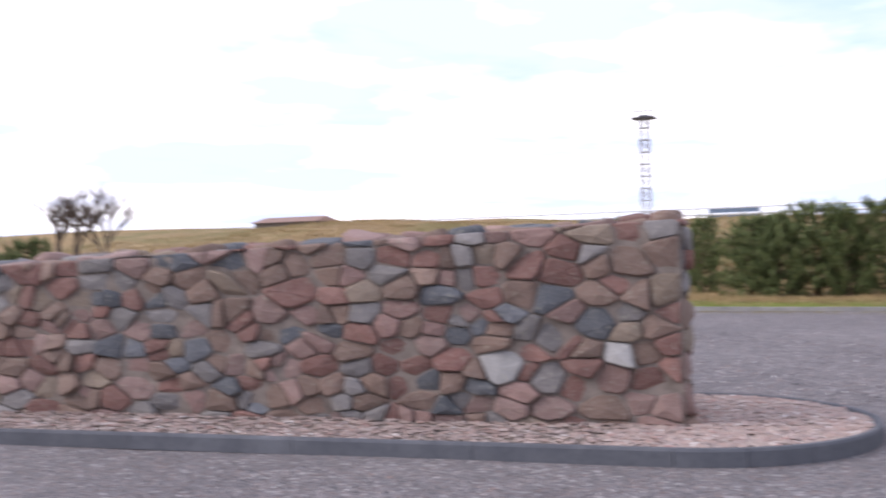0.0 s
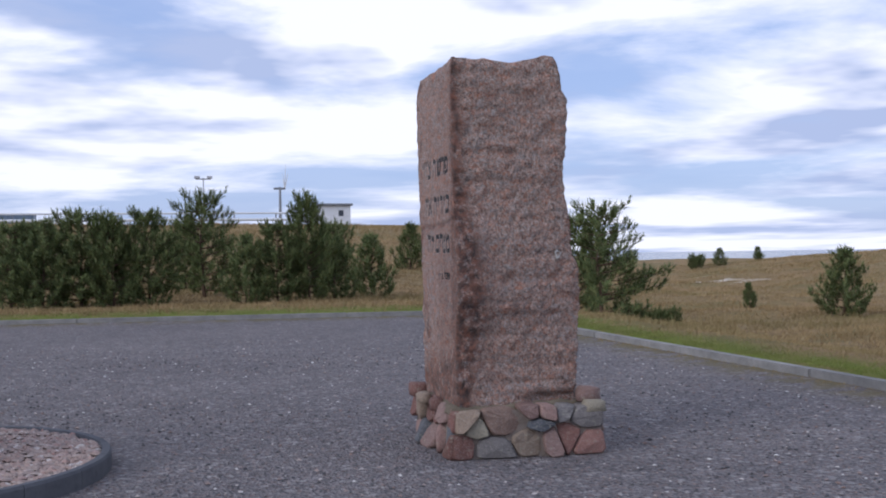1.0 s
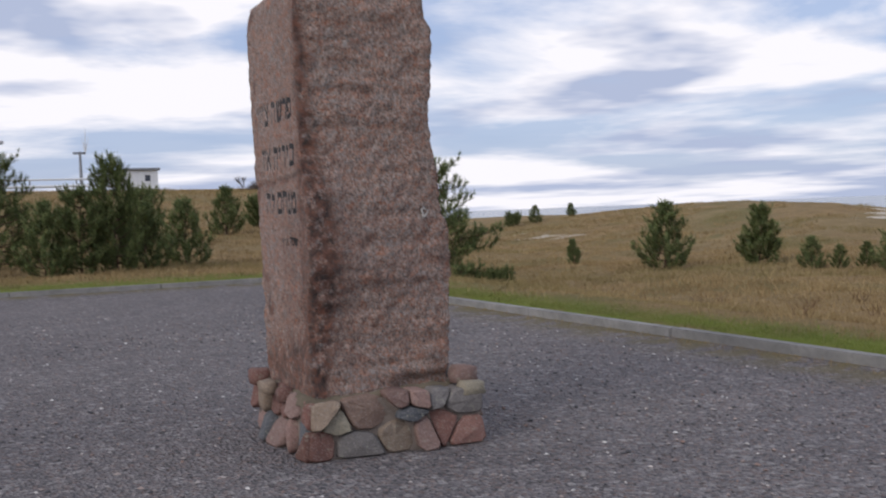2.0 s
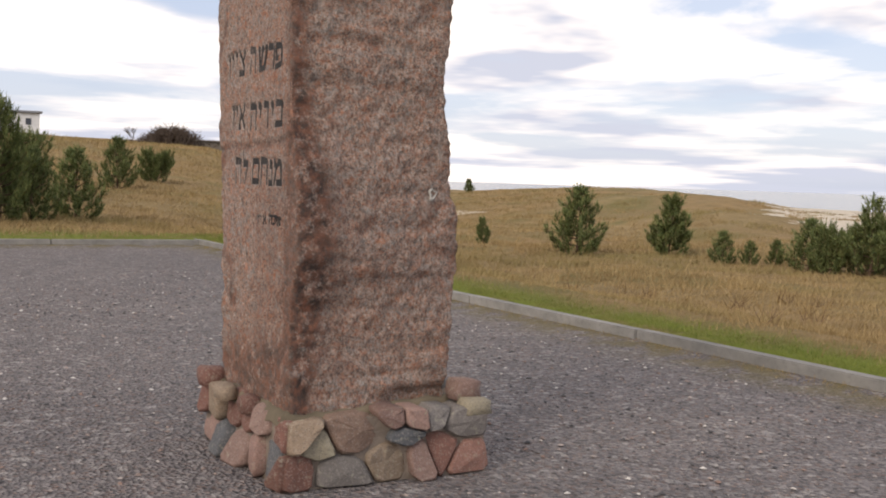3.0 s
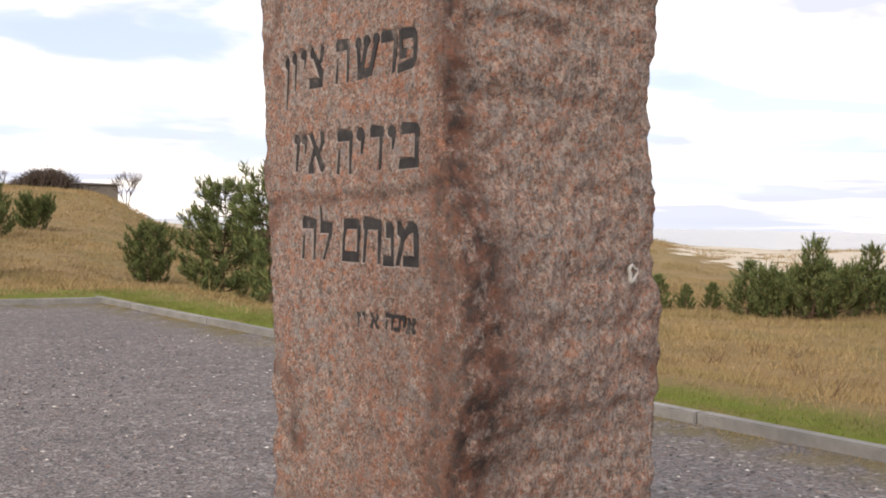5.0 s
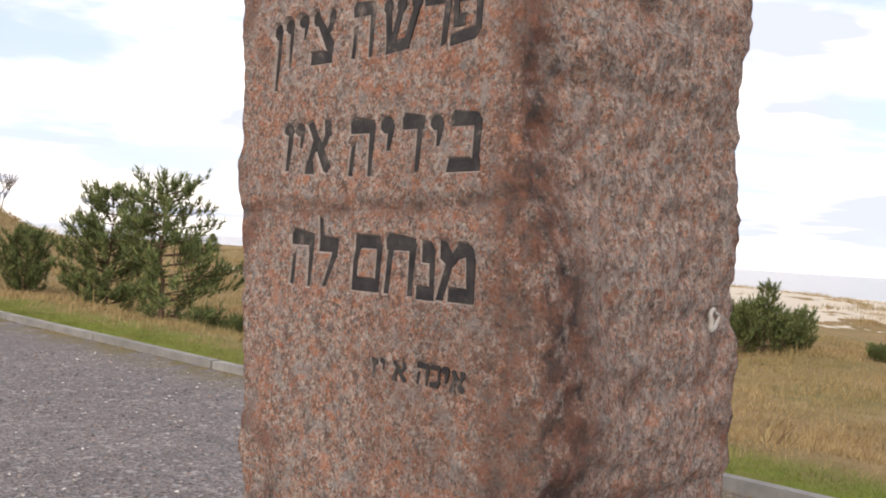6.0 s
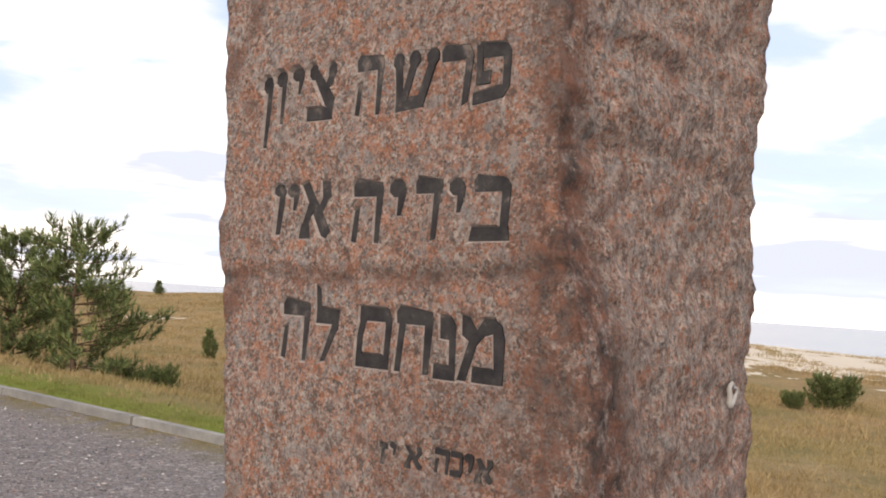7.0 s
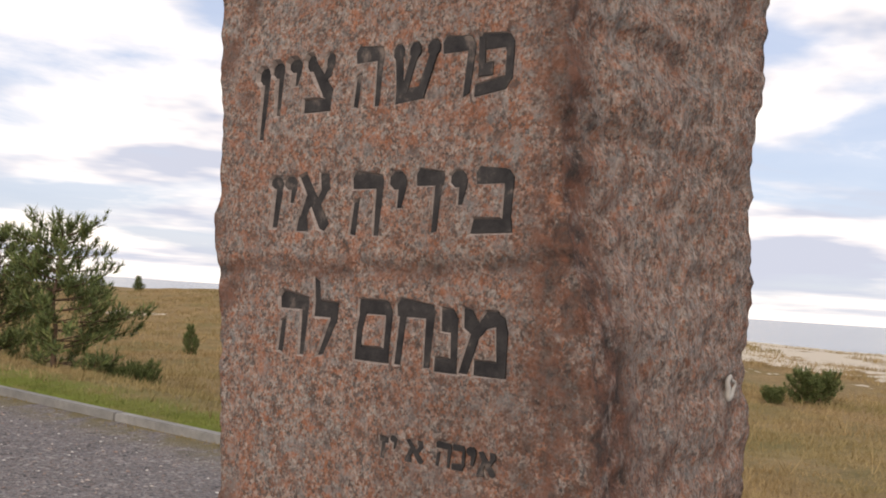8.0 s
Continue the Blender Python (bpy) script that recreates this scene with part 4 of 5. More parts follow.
def build_socle():
    rng = random.Random(11)
    socle = thing("stone_base", (2.2, 9.4, 0.0), "low mortared base of mixed coloured fieldstones under the monolith", "stone base")
    inv = socle.matrix_basis.inverted()
    bm = bmesh.new()
    lo = [bm.verts.new(inv @ Vector((p.x + (2.2 - p.x) * 0.03, p.y + (9.4 - p.y) * 0.03, 0.0))) for p in SOCLE]
    hi = [bm.verts.new(inv @ Vector((p.x + (2.2 - p.x) * 0.07, p.y + (9.4 - p.y) * 0.07, SOCLE_H - 0.025))) for p in SOCLE]
    bm.faces.new(hi)
    bm.faces.new(lo[::-1])
    for i in range(4):
        bm.faces.new((lo[i], lo[(i + 1) % 4], hi[(i + 1) % 4], hi[i]))
    part("core", bm, MORTAR, socle, "grey mortar core")
    marks = {
        0: [(0.085, 0.27, "tan", 0.06), (0.07, 0.08, "red", 0.10), (0.20, 0.22, "olive", 0.07), (0.39, 0.26, "brown", 0.15), (0.31, 0.06, "grey", 0.14), (0.56, 0.12, "tan", 0.12), (0.64, 0.215, "blue", 0.06), (0.57, 0.33, "pink", 0.07),
            (0.71, 0.33, "pink", 0.07), (0.83, 0.33, "grey", 0.07), (0.73, 0.13, "pink", 0.09), (0.86, 0.15, "red", 0.10), (1.02, 0.27, "grey", 0.13), (1.05, 0.10, "red", 0.13)],
        3: [(1.26, 0.10, "red", 0.08), (1.27, 0.28, "red", 0.07), (1.13, 0.14, "blue", 0.13), (1.14, 0.31, "red", 0.07), (0.98, 0.30, "pink", 0.09), (0.93, 0.12, "pink", 0.12), (0.78, 0.27, "red", 0.10), (0.70, 0.10, "pink", 0.11), (0.55, 0.26, "red", 0.12), (0.46, 0.09, "blue", 0.10), (0.30, 0.24, "tan", 0.10), (0.22, 0.08, "pink", 0.10), (0.09, 0.25, "red", 0.08)],
    }
    for side in range(4):
        a, b = SOCLE[side], SOCLE[(side + 1) % 4]
        ln = (b - a).length
        e = (b - a) / ln
        nrm = Vector((e.y, -e.x))

        def place(s, z, o, a=a, e=e, nrm=nrm):
            lean = 0.10 * z
            p = a + e * s + nrm * (o - lean)
            return inv @ Vector((p.x, p.y, max(z, 0.0)))

        k = 0.0 if side in (0, 3) else 0.09
        outline = [(k, 0.0), (ln - k, 0.0), (ln - 0.02 - k, SOCLE_H - 0.01), (ln * 0.5, SOCLE_H + 0.02), (0.03 + k, SOCLE_H - 0.01)]
        special = marks.get(side, [])
        sites = [(s[0], s[1]) for s in special] or rows_of_sites(rng, ln, SOCLE_H, 0.22, 0.17)
        lay(socle, outline, sites, place, rng, 0.004, 0.14, 0.02, [m[:3] for m in special], (0.08, 0.24), [m[3] for m in special] if special else None)
    # mossy mortar bead where the block stands on the stones
    rows = []
    for z, grow in ((0.30, 0.05), (0.352, 0.035), (0.372, 0.008), (0.36, -0.03)):
        loop = []
        for i, (p, n) in enumerate(slab_loop(0.36)):
            q = slab_loop(0.36)[(i + 1) % 5][0]
            e = (q - p).normalized()
            for s in range(0, n, 2):
                w = p + (q - p) * s / n + Vector((e.y, -e.x)) * (grow + 0.018 * n3(p.x + s, p.y, z, 0.9))
                loop.append(inv @ Vector((w.x, w.y, z + 0.022 * n3(w.x, w.y, z, 12))))
        rows.append(loop)
    m = len(rows[0])
    bead = [(j * m + i, j * m + (i + 1) % m, (j + 1) * m + (i + 1) % m, (j + 1) * m + i) for j in range(3) for i in range(m)]
    mesh_ob("mortar_bead", [v for r in rows for v in r], bead, MOSS, socle, "mossy yellowish mortar along the block's foot", flat=False)
    # loose cap stones on the ledge
    for (x, y, z, sx, sy, sz, tint) in ((2.72, 8.87, 0.415, 0.085, 0.08, 0.06, "pink"), (2.72, 8.76, 0.345, 0.085, 0.08, 0.045, "olive"), (1.66, 9.90, 0.37, 0.07, 0.10, 0.06, "red"), (1.63, 9.55, 0.35, 0.05, 0.09, 0.045, "tan"), (1.66, 9.25, 0.34, 0.05, 0.08, 0.05, "red"), (2.74, 9.3, 0.36, 0.07, 0.16, 0.06, "grey")):
        bm = bmesh.new()
        bmesh.ops.create_icosphere(bm, subdivisions=2, radius=1)
        for v in bm.verts:
            c = v.co
            k = 1 + 0.22 * n3(c.x + x * 5, c.y + y * 3, c.z, 1.6)
            c = Vector((math.copysign(abs(c.x) ** 0.55, c.x), math.copysign(abs(c.y) ** 0.55, c.y), math.copysign(abs(c.z) ** 0.5, c.z)))
            v.co = inv @ Vector((x + c.x * sx * k, y + c.y * sy * k, z + c.z * sz * k))
        part("stone", bm, STONES[tint], socle, flat=False)


build_socle()

# the long wall on its gravel island
WALL_DIR = Vector((-math.cos(radians(7.6)), -math.sin(radians(7.6))))
WALL_OUT = Vector((math.sin(radians(7.6)), -math.cos(radians(7.6))))     # towards the walk
WALL_AT = Vector((-2.12, 8.86))
WALL_LONG, WALL_THICK, BED = 10.5, 0.74, 0.13


def wall_top(s):
    return 1.78 - 0.037 * s


def build_wall():
    rng = random.Random(5)
    wall = thing("fieldstone_wall", (WALL_AT.x, WALL_AT.y, 0.0), "long mortared wall of mixed pink, red and grey fieldstones", "stone wall")
    inv = wall.matrix_basis.inverted()

    def at(s, depth, z):
        p = WALL_AT + WALL_DIR * s - WALL_OUT * depth
        return inv @ Vector((p.x, p.y, z))

    bm = bmesh.new()
    v = [bm.verts.new(at(s, d, z)) for s, d, z in (
        (-0.012, -0.014, 0.02), (WALL_LONG, -0.014, 0.02), (WALL_LONG, WALL_THICK - 0.03, 0.02), (-0.012, WALL_THICK - 0.03, 0.02),
        (-0.012, -0.014, wall_top(0) - 0.06), (WALL_LONG, -0.014, wall_top(WALL_LONG) - 0.06), (WALL_LONG, WALL_THICK - 0.03, wall_top(WALL_LONG) - 0.06), (-0.012, WALL_THICK - 0.03, wall_top(0) - 0.06))]
    for f in ((0, 1, 5, 4), (1, 2, 6, 5), (2, 3, 7, 6), (3, 0, 4, 7), (4, 5, 6, 7), (3, 2, 1, 0)):
        bm.faces.new([v[i] for i in f])
    part("core", bm, MORTAR, wall, "grey brown mortar core")
    special = [(1.46, 0.58, "pale"), (1.02, 1.12, "blue"), (0.66, 0.93, "blue"), (0.46, 0.68, "pale"), (0.70, 1.63, "tan"), (1.03, 0.82, "grey"), (0.22, 0.46, "red"), (1.08, 0.47, "grey"), (1.86, 0.62, "red"),
               (0.14, 1.15, "tan"), (0.42, 1.42, "brown"), (0.32, 1.15, "brown"), (0.62, 1.16, "brown"), (0.16, 0.88, "brown"), (0.62, 1.40, "brown"), (0.12, 0.25, "pink"), (0.60, 0.22, "brown"), (1.55, 1.12, "red"), (2.0, 1.18, "blue"), (0.55, 0.5, "pink"), (1.28, 1.42, "red"), (0.12, 1.50, "brown"), (0.33, 1.66, "red")]
    low = BED - 0.03
    outline = [(0.0, low), (WALL_LONG, low), (WALL_LONG, wall_top(WALL_LONG) - 0.03), (0.0, wall_top(0) - 0.03)]
    sites = rows_of_sites(rng, WALL_LONG, 1.85, 0.25, 0.17, [(a, b) for a, b, _ in special])
    named = {(a, b) for a, b, _ in special}
    large = {(1.46, 0.58): 0.19, (1.03, 0.82): 0.17, (0.66, 0.93): 0.16, (1.08, 0.47): 0.15, (0.42, 1.42): 0.15, (0.22, 0.46): 0.14, (0.12, 0.25): 0.14}
    sites = [p for p in sites if p in named or rng.random() > 0.10]
    for p in [q for q in sites if q not in named and rng.random() < 0.14]:
        sites.append((p[0] + rng.uniform(0.07, 0.11), p[1] + rng.uniform(-0.06, 0.06)))
    lay(wall, outline, sites, lambda s, z, o: at(s, -o, z), rng, 0.004, 0.12, 0.035, special, (0.03, 0.2), [large.get(p, 0.10) for p in sites])
    end = [(0.0, low), (WALL_THICK, low), (WALL_THICK, wall_top(0) - 0.03), (0.0, wall_top(0) - 0.03)]
    lay(wall, end, rows_of_sites(rng, WALL_THICK, 1.85, 0.30, 0.22), lambda s, z, o: at(-o, s, z), rng, 0.013, 0.12, 0.02)
    cap = [(0.0, 0.0), (WALL_LONG, 0.0), (WALL_LONG, WALL_THICK), (0.0, WALL_THICK)]
    lay(wall, cap, rows_of_sites(rng, WALL_LONG, WALL_THICK, 0.36, 0.25), lambda s, d, o: at(s, d, wall_top(s) - 0.04 + o + 0.06 * n3(s, d, 0, 2.1)), rng, 0.02, 0.06, 0.03)


build_wall()

ISLE_C, ISLE_R = Vector((-2.17, 9.25)), 1.5


def island_edge(inset, n=28):
    """Outline of the island: two straight sides and a round nose, as plan points from the walk side to the far side."""
    r = ISLE_R - inset
    pts = []
    for k in range(8, -1, -1):
        s = (WALL_LONG + 1.0) * (k / 8)
        pts.append(ISLE_C + WALL_DIR * s + WALL_OUT * r)
    a0 = math.atan2(WALL_OUT.y, WALL_OUT.x)
    for k in range(1, n):
        a = a0 + math.pi * k / n
        pts.append(ISLE_C + Vector((math.cos(a), math.sin(a))) * r)
    for k in range(9):
        s = (WALL_LONG + 1.0) * (k / 8)
        pts.append(ISLE_C + WALL_DIR * s - WALL_OUT * r)
    return pts


def pebble_shape(rng, verts, faces, x, y, z, sx, sy, sz):
    a = rng.uniform(0, 6.28)
    c, s = math.cos(a), math.sin(a)
    k = len(verts)
    for dx, dy, dz in ((1, 0, -0.1), (0.35, 0.9, 0.1), (-0.75, 0.6, -0.1), (-0.8, -0.55, 0.1), (0.4, -0.9, -0.1), (0.1, 0.05, 0.8), (0, 0, -0.8)):
        j = rng.uniform(0.75, 1.2)
        u, w = dx * sx * j, dy * sy * j
        verts.append((x + u * c - w * s, y + u * s + w * c, z + dz * sz * j))
    for i in range(5):
        faces.append((k + i, k + (i + 1) % 5, k + 5))
        faces.append((k + (i + 1) % 5, k + i, k + 6))


def build_island():
    rng = random.Random(3)
    isle = thing("gravel_bed", (ISLE_C.x, ISLE_C.y, 0.0), "raised round-nosed bed of pinkish pebbles round the wall", "gravel bed")
    inv = isle.matrix_basis.inverted()
    bm = bmesh.new()
    rim = [bm.verts.new(inv @ Vector((p.x, p.y, BED - 0.035))) for p in island_edge(0.05)]
    low = [bm.verts.new(inv @ Vector((p.x, p.y, 0.0))) for p in island_edge(0.05)]
    bm.faces.new(rim)
    for i in range(len(rim)):
        bm.faces.new((low[i], low[(i + 1) % len(rim)], rim[(i + 1) % len(rim)], rim[i]))
    part("bed", bm, MORTAR, isle, "sandy bed under the pebbles")
    verts, faces = [], []
    for k in range(15000):
        s, d = rng.uniform(-ISLE_R, 7.5) if rng.random() > 0.35 else rng.uniform(-ISLE_R, 0.5), rng.uniform(-ISLE_R + 0.08, ISLE_R - 0.08)
        if s < 0 and math.hypot(s, d) > ISLE_R - 0.08:
            continue
        if s > 0.1 and d > 0.75:
            continue
        p = ISLE_C + WALL_DIR * s - WALL_OUT * d
        z = BED - 0.03 + rng.uniform(0, 0.022)
        q = inv @ Vector((p.x, p.y, z))
        pebble_shape(rng, verts, faces, q.x, q.y, q.z, rng.uniform(0.02, 0.05), rng.uniform(0.015, 0.032), rng.uniform(0.010, 0.02))
    tagged(mesh_ob("pebble_cover", verts, faces, PEBBLE, isle, "loose pink and tan pebbles"), kind="stuff")
    # dark kerb pieces round it
    kerb = thing("island_kerb", (ISLE_C.x, ISLE_C.y, 0.0), "low dark concrete kerb round the pebble bed", "kerb")
    inner, outer = island_edge(0.07), island_edge(0.0)
    seg = 3
    i = 0
    while i < len(outer) - 1:
        nose = 8 <= i < 36
        j = min(i + (seg if nose else 1), len(outer) - 1)
        bm = bmesh.new()
        ring = []
        for k in range(i, j + 1):
            a, b = outer[k], inner[k]
            if k in (i, j):
                e = (outer[min(k + 1, len(outer) - 1)] - outer[max(k - 1, 0)]).normalized() * 0.003
                sgn = 1 if k == i else -1
                a, b = a + e * sgn, b + e * sgn
            q = [(a, 0.0), (a, BED - 0.02), (a + (b - a) * 0.15, BED), (a + (b - a) * 0.85, BED), (b, BED - 0.02), (b, 0.0)]
            ring.append([bm.verts.new(inv @ Vector((p.x, p.y, z))) for p, z in q])
        for r0, r1 in zip(ring, ring[1:]):
            for t in range(6):
                bm.faces.new((r0[t], r1[t], r1[(t + 1) % 6], r0[(t + 1) % 6]))
        bm.faces.new(ring[0])
        bm.faces.new(ring[-1][::-1])
        part("kerb_stone", bm, KERB_DARK, kerb)
        i = j


build_island()


# ---- the yard's concrete kerb ----
def build_kerb(name, a, b, label):
    """A straight run of kerb stones from plan point a to plan point b, yard on its right-hand side."""
    rng = random.Random(int(abs(a.x * 10)) + 1)
    run = (b - a).length
    ang = math.atan2(b.y - a.y, b.x - a.x)
    kerb = tagged(new(name), label, "kerb", kind="structure")
    kerb.matrix_basis = pose(a.x, a.y, 0, 0, 0, math.degrees(ang))
    bm = bmesh.new()
    box(bm, 0.004, 0, -0.05, 2.996, 0.14, 0.128, 0.012)
    me = bpy.data.meshes.new("kerb_stone")
    bmesh.ops.recalc_face_normals(bm, faces=bm.faces)
    bm.to_mesh(me)
    bm.free()
    me.materials.append(KERB)
    for k in range(0, int(run), 3):
        ob = new("kerb_stone", me)
        ob.parent = kerb
        ob.matrix_basis = pose(k, rng.uniform(-0.006, 0.006), rng.uniform(-0.008, 0.008), rng.uniform(-0.6, 0.6), rng.uniform(-0.1, 0.1), rng.uniform(-0.12, 0.12))


build_kerb("kerb_east", KERB_SOUTH + (KERB_SOUTH - KERB_CORNER).normalized() * 12, KERB_CORNER, "pale concrete kerb along the dune field")
build_kerb("kerb_north", KERB_CORNER, KERB_WEST + (KERB_WEST - KERB_CORNER).normalized() * 6, "pale concrete kerb along the lawn below the hill")

# ---- pines ----


def tuft(verts, faces, rng, tip, way, ln, n):
    """A bottle-brush of needles round the end of a twig."""
    x = way.orthogonal().normalized()
    y = way.cross(x)
    for i in range(n):
        a = 6.283 * i / n * 2.4 + rng.uniform(-0.3, 0.3)
        up = rng.random()
        base = tip + way * ln * (up - 0.75)
        out = x * math.cos(a) + y * math.sin(a)
        end = base + out * ln * rng.uniform(0.40, 0.66) * (1.1 - 0.5 * up) + way * ln * rng.uniform(0.30, 0.6)
        wdt = out.cross(way) * 0.015
        j = len(verts)
        verts += [base - wdt, base + wdt, end]
        faces.append((j, j + 1, j + 2))


def make_pine(seed, height, reach_at, bare=0.04, gap=0.24, arms=6, skip=0.1, lean=0.0, fill=1.0, side=0.0, upturn=0.55, crook=0.05, size=0.24):
    """A young pine: one tapered trunk, whorls of limbs that turn up at the ends, twigs along their outer half, a tuft of needles on every twig.
    reach_at: limb length over the height, from foot to top; side: how much longer the limbs of one side are at the foot."""
    rng = random.Random(seed)
    tree = thing("pine_tree", (0, 0, -40), "x", "tree")
    wood, verts, faces = bmesh.new(), [], []
    steps = 9
    p, spine = Vector((0, 0, -0.1)), []
    for k in range(steps + 1):
        spine.append(p.copy())
        p = p + Vector((rng.uniform(-crook, crook) + lean / steps, rng.uniform(-crook, crook), height * 1.0 / steps))
    r = 0.022 * height
    for k in range(steps):
        rod(wood, spine[k], spine[k + 1], r * (1 - k / (steps + 0.4)), r * (1 - (k + 1) / (steps + 0.4)), 7)
    h = bare * height + 0.05
    while h < height * 0.97:
        u = h / height
        f = u * steps
        c = spine[int(f)].lerp(spine[min(int(f) + 1, steps)], f - int(f))
        a0 = rng.uniform(0, 6.28)
        for b in range(arms):
            if rng.random() < skip:
                continue
            a = a0 + 6.283 * b / arms + rng.uniform(-0.35, 0.35)
            ln = reach_at(u) * rng.uniform(0.62, 1.18) * (1 + side * (1 - u) ** 1.5 * math.cos(a)) + 0.06
            rise = ln * (rng.uniform(-0.1, 0.2) + 0.28 * u)
            flat = Vector((math.cos(a), math.sin(a), 0))
            q = [c]
            for t in (0.35, 0.7, 1.0):
                q.append(c + flat * ln * t + Vector((rng.uniform(-0.05, 0.05), rng.uniform(-0.05, 0.05), rise * t + upturn * ln * t ** 3 * 0.6)))
            for t in range(3):
                rod(wood, q[t], q[t + 1], 0.006 + 0.011 * (1 - t / 3) * min(1.0, ln), 0.005 + 0.009 * (1 - (t + 1) / 3) * min(1.0, ln), 4)
            count = max(3, int(fill * (3 + 11 * ln)))
            for k in range(count):
                t = 1 - 0.72 * (k / count) ** 1.1 if k else 1.0
                g = min(2.999, t * 3)
                at = q[int(g)].lerp(q[int(g) + 1], g - int(g))
                way = (q[int(g) + 1] - q[int(g)]).normalized()
                out = (way * 0.7 + Vector((rng.uniform(-0.9, 0.9), rng.uniform(-0.9, 0.9), rng.uniform(0.0, 1.0))) * (0.9 if k else 0.25)).normalized()
                tip = at + out * (rng.uniform(0.06, 0.26) if k else 0.05)
                rod(wood, at, tip, 0.005, 0.004, 3)
                up = (out + Vector((0, 0, 0.75))).normalized()
                tuft(verts, faces, rng, tip, up, size * rng.uniform(0.75, 1.25), 14)
        h += gap * rng.uniform(0.75, 1.25)
    for k in range(3):
        tuft(verts, faces, rng, spine[-1] - Vector((0, 0, 0.06 * k)), Vector((rng.uniform(-0.2, 0.2), rng.uniform(-0.2, 0.2), 1)).normalized(), size * 1.05, 16)
    part("trunk", wood, BARK, tree, "thin brown trunk with rising limbs")
    mesh_ob("crown", verts, faces, NEEDLES, tree, "dark green bunches of needles")
    return tree


def conic(w, belly=0.12, power=0.8):
    """Limb length of a cone-shaped pine w metres wide, widest a little above its foot."""
    return lambda u: 0.5 * w * min(1.0, 0.55 + u / belly * 0.45) * max(0.0, 1.03 - u) ** power


def domed(w, widest=0.45, foot=0.6):
    """Limb length of a round-headed pine w metres wide."""
    return lambda u: 0.5 * w * ((foot + (1 - foot) * u / widest) if u < widest else max(0.0, 1 - ((u - widest) / (1.04 - widest)) ** 2.2) ** 0.6)


PINES = {
    "dense": make_pine(1, 3.0, domed(2.5, 0.35, 0.85), 0.02, 0.19, 8, upturn=0.25),
    "broad": make_pine(2, 2.8, conic(2.8, 0.25, 0.75), 0.03, 0.21, 7, lean=0.15, fill=1.2),
    "airy": make_pine(3, 2.9, domed(1.9, 0.60, 0.75), 0.09, 0.20, 7, skip=0.25, lean=-0.12, fill=0.9, side=1.4, upturn=0.1, size=0.25),
    "round": make_pine(9, 2.2, domed(2.2, 0.32, 0.8), 0.02, 0.17, 7, fill=1.3),
    "cone": make_pine(4, 2.2, conic(2.0, 0.12, 1.0), 0.03, 0.2, 7, fill=1.15, upturn=0.7),
    "slim": make_pine(6, 2.0, conic(1.4, 0.1, 0.95), 0.03, 0.18, 7, fill=1.25, upturn=0.7),
    "leader": make_pine(8, 2.1, lambda u: 0.95 * (1 - u / 0.42) + 0.38 if u < 0.42 else 0.42 * (1.06 - u) ** 0.75, 0.02, 0.2, 6, skip=0.12, fill=1.1, upturn=1.1, size=0.2),
    "low": make_pine(7, 1.1, domed(2.0, 0.3, 0.95), 0.03, 0.12, 8, fill=1.3, upturn=0.9),
}
PINE_H = {"dense": 3.0, "broad": 2.8, "airy": 2.9, "round": 2.2, "cone": 2.2, "slim": 2.0, "leader": 2.1, "low": 1.1}


def plant(kind, x, y, height, label, turn=0.0, wide=1.0, group="", lift=0.0):
    k = height / PINE_H[kind]
    m = pose(x, y, land(x, y) - 0.02 + lift, 0, 0, turn) @ Matrix.Diagonal((k * wide, k * wide, k, 1))
    t = copy_thing(PINES[kind], m)
    return tagged(t, label, "pine tree", group)


ROW = "pines along the hill foot"
HEDGE = "dense dark green young pine on the lawn's edge"
for kind, x, y, h, turn, wide in (
        ("dense", -4.7, 31.0, 2.4, 10, 0.95), ("broad", -3.9, 30.8, 2.6, 80, 0.85), ("dense", -3.0, 31.3, 2.75, 150, 0.95), ("broad", -2.1, 30.9, 2.75, 200, 0.8), ("dense", -1.25, 31.3, 2.75, 250, 0.78),
        ("airy", 0.3, 35.0, 3.5, 30, 0.9), ("cone", 1.35, 31.0, 2.2, 60, 0.8), ("dense", 2.25, 31.3, 2.4, 120, 0.85), ("broad", 3.2, 31.6, 3.4, 190, 0.62), ("cone", 4.0, 32.4, 2.1, 40, 0.9),
        ("cone", 5.4, 34.0, 2.2, 10, 0.95), ("dense", -6.6, 34.0, 2.5, 20, 0.72), ("cone", -8.2, 37.0, 2.4, 60, 1.2), ("dense", -10.5, 37, 2.5, 30, 1),
        ("dense", -0.3, 38.5, 2.5, 320, 0.8), ("round", 5.0, 40.5, 2.2, 10, 0.8), ("dense", -5.6, 40.0, 2.3, 100, 0.9)):
    plant(kind, x, y, h * 0.9, HEDGE, turn, wide, ROW)
plant("cone", 8.9, 44.7, 2.0, "young dark green pine on the grassy hill's slope", 210, 0.9, "pines on the hill")
plant("low", 11.2, 48.3, 0.95, "low spreading pine bush on the hill's slope", 90, 0.8, "pines on the hill")
plant("round", 10.65, 34.6, 1.55, "small round pine in the dry grass", 15, 0.82, "pines in the field")
plant("airy", 9.25, 24.5, 2.6, "airy wide pine with bare lower limbs beside the lawn", 0, 1.0)
plant("dense", 10.6, 29.7, 2.75, "dense tall dark green pine behind the airy one", 95, 0.92)
for x, y, h in ((10.6, 23.9, 0.40), (10.1, 23.8, 0.28), (9.8, 24.1, 0.34)):
    plant("low", x, y, h, "tiny pine seedling in the grass by the lawn", x * 90, 0.8, "pine seedlings")
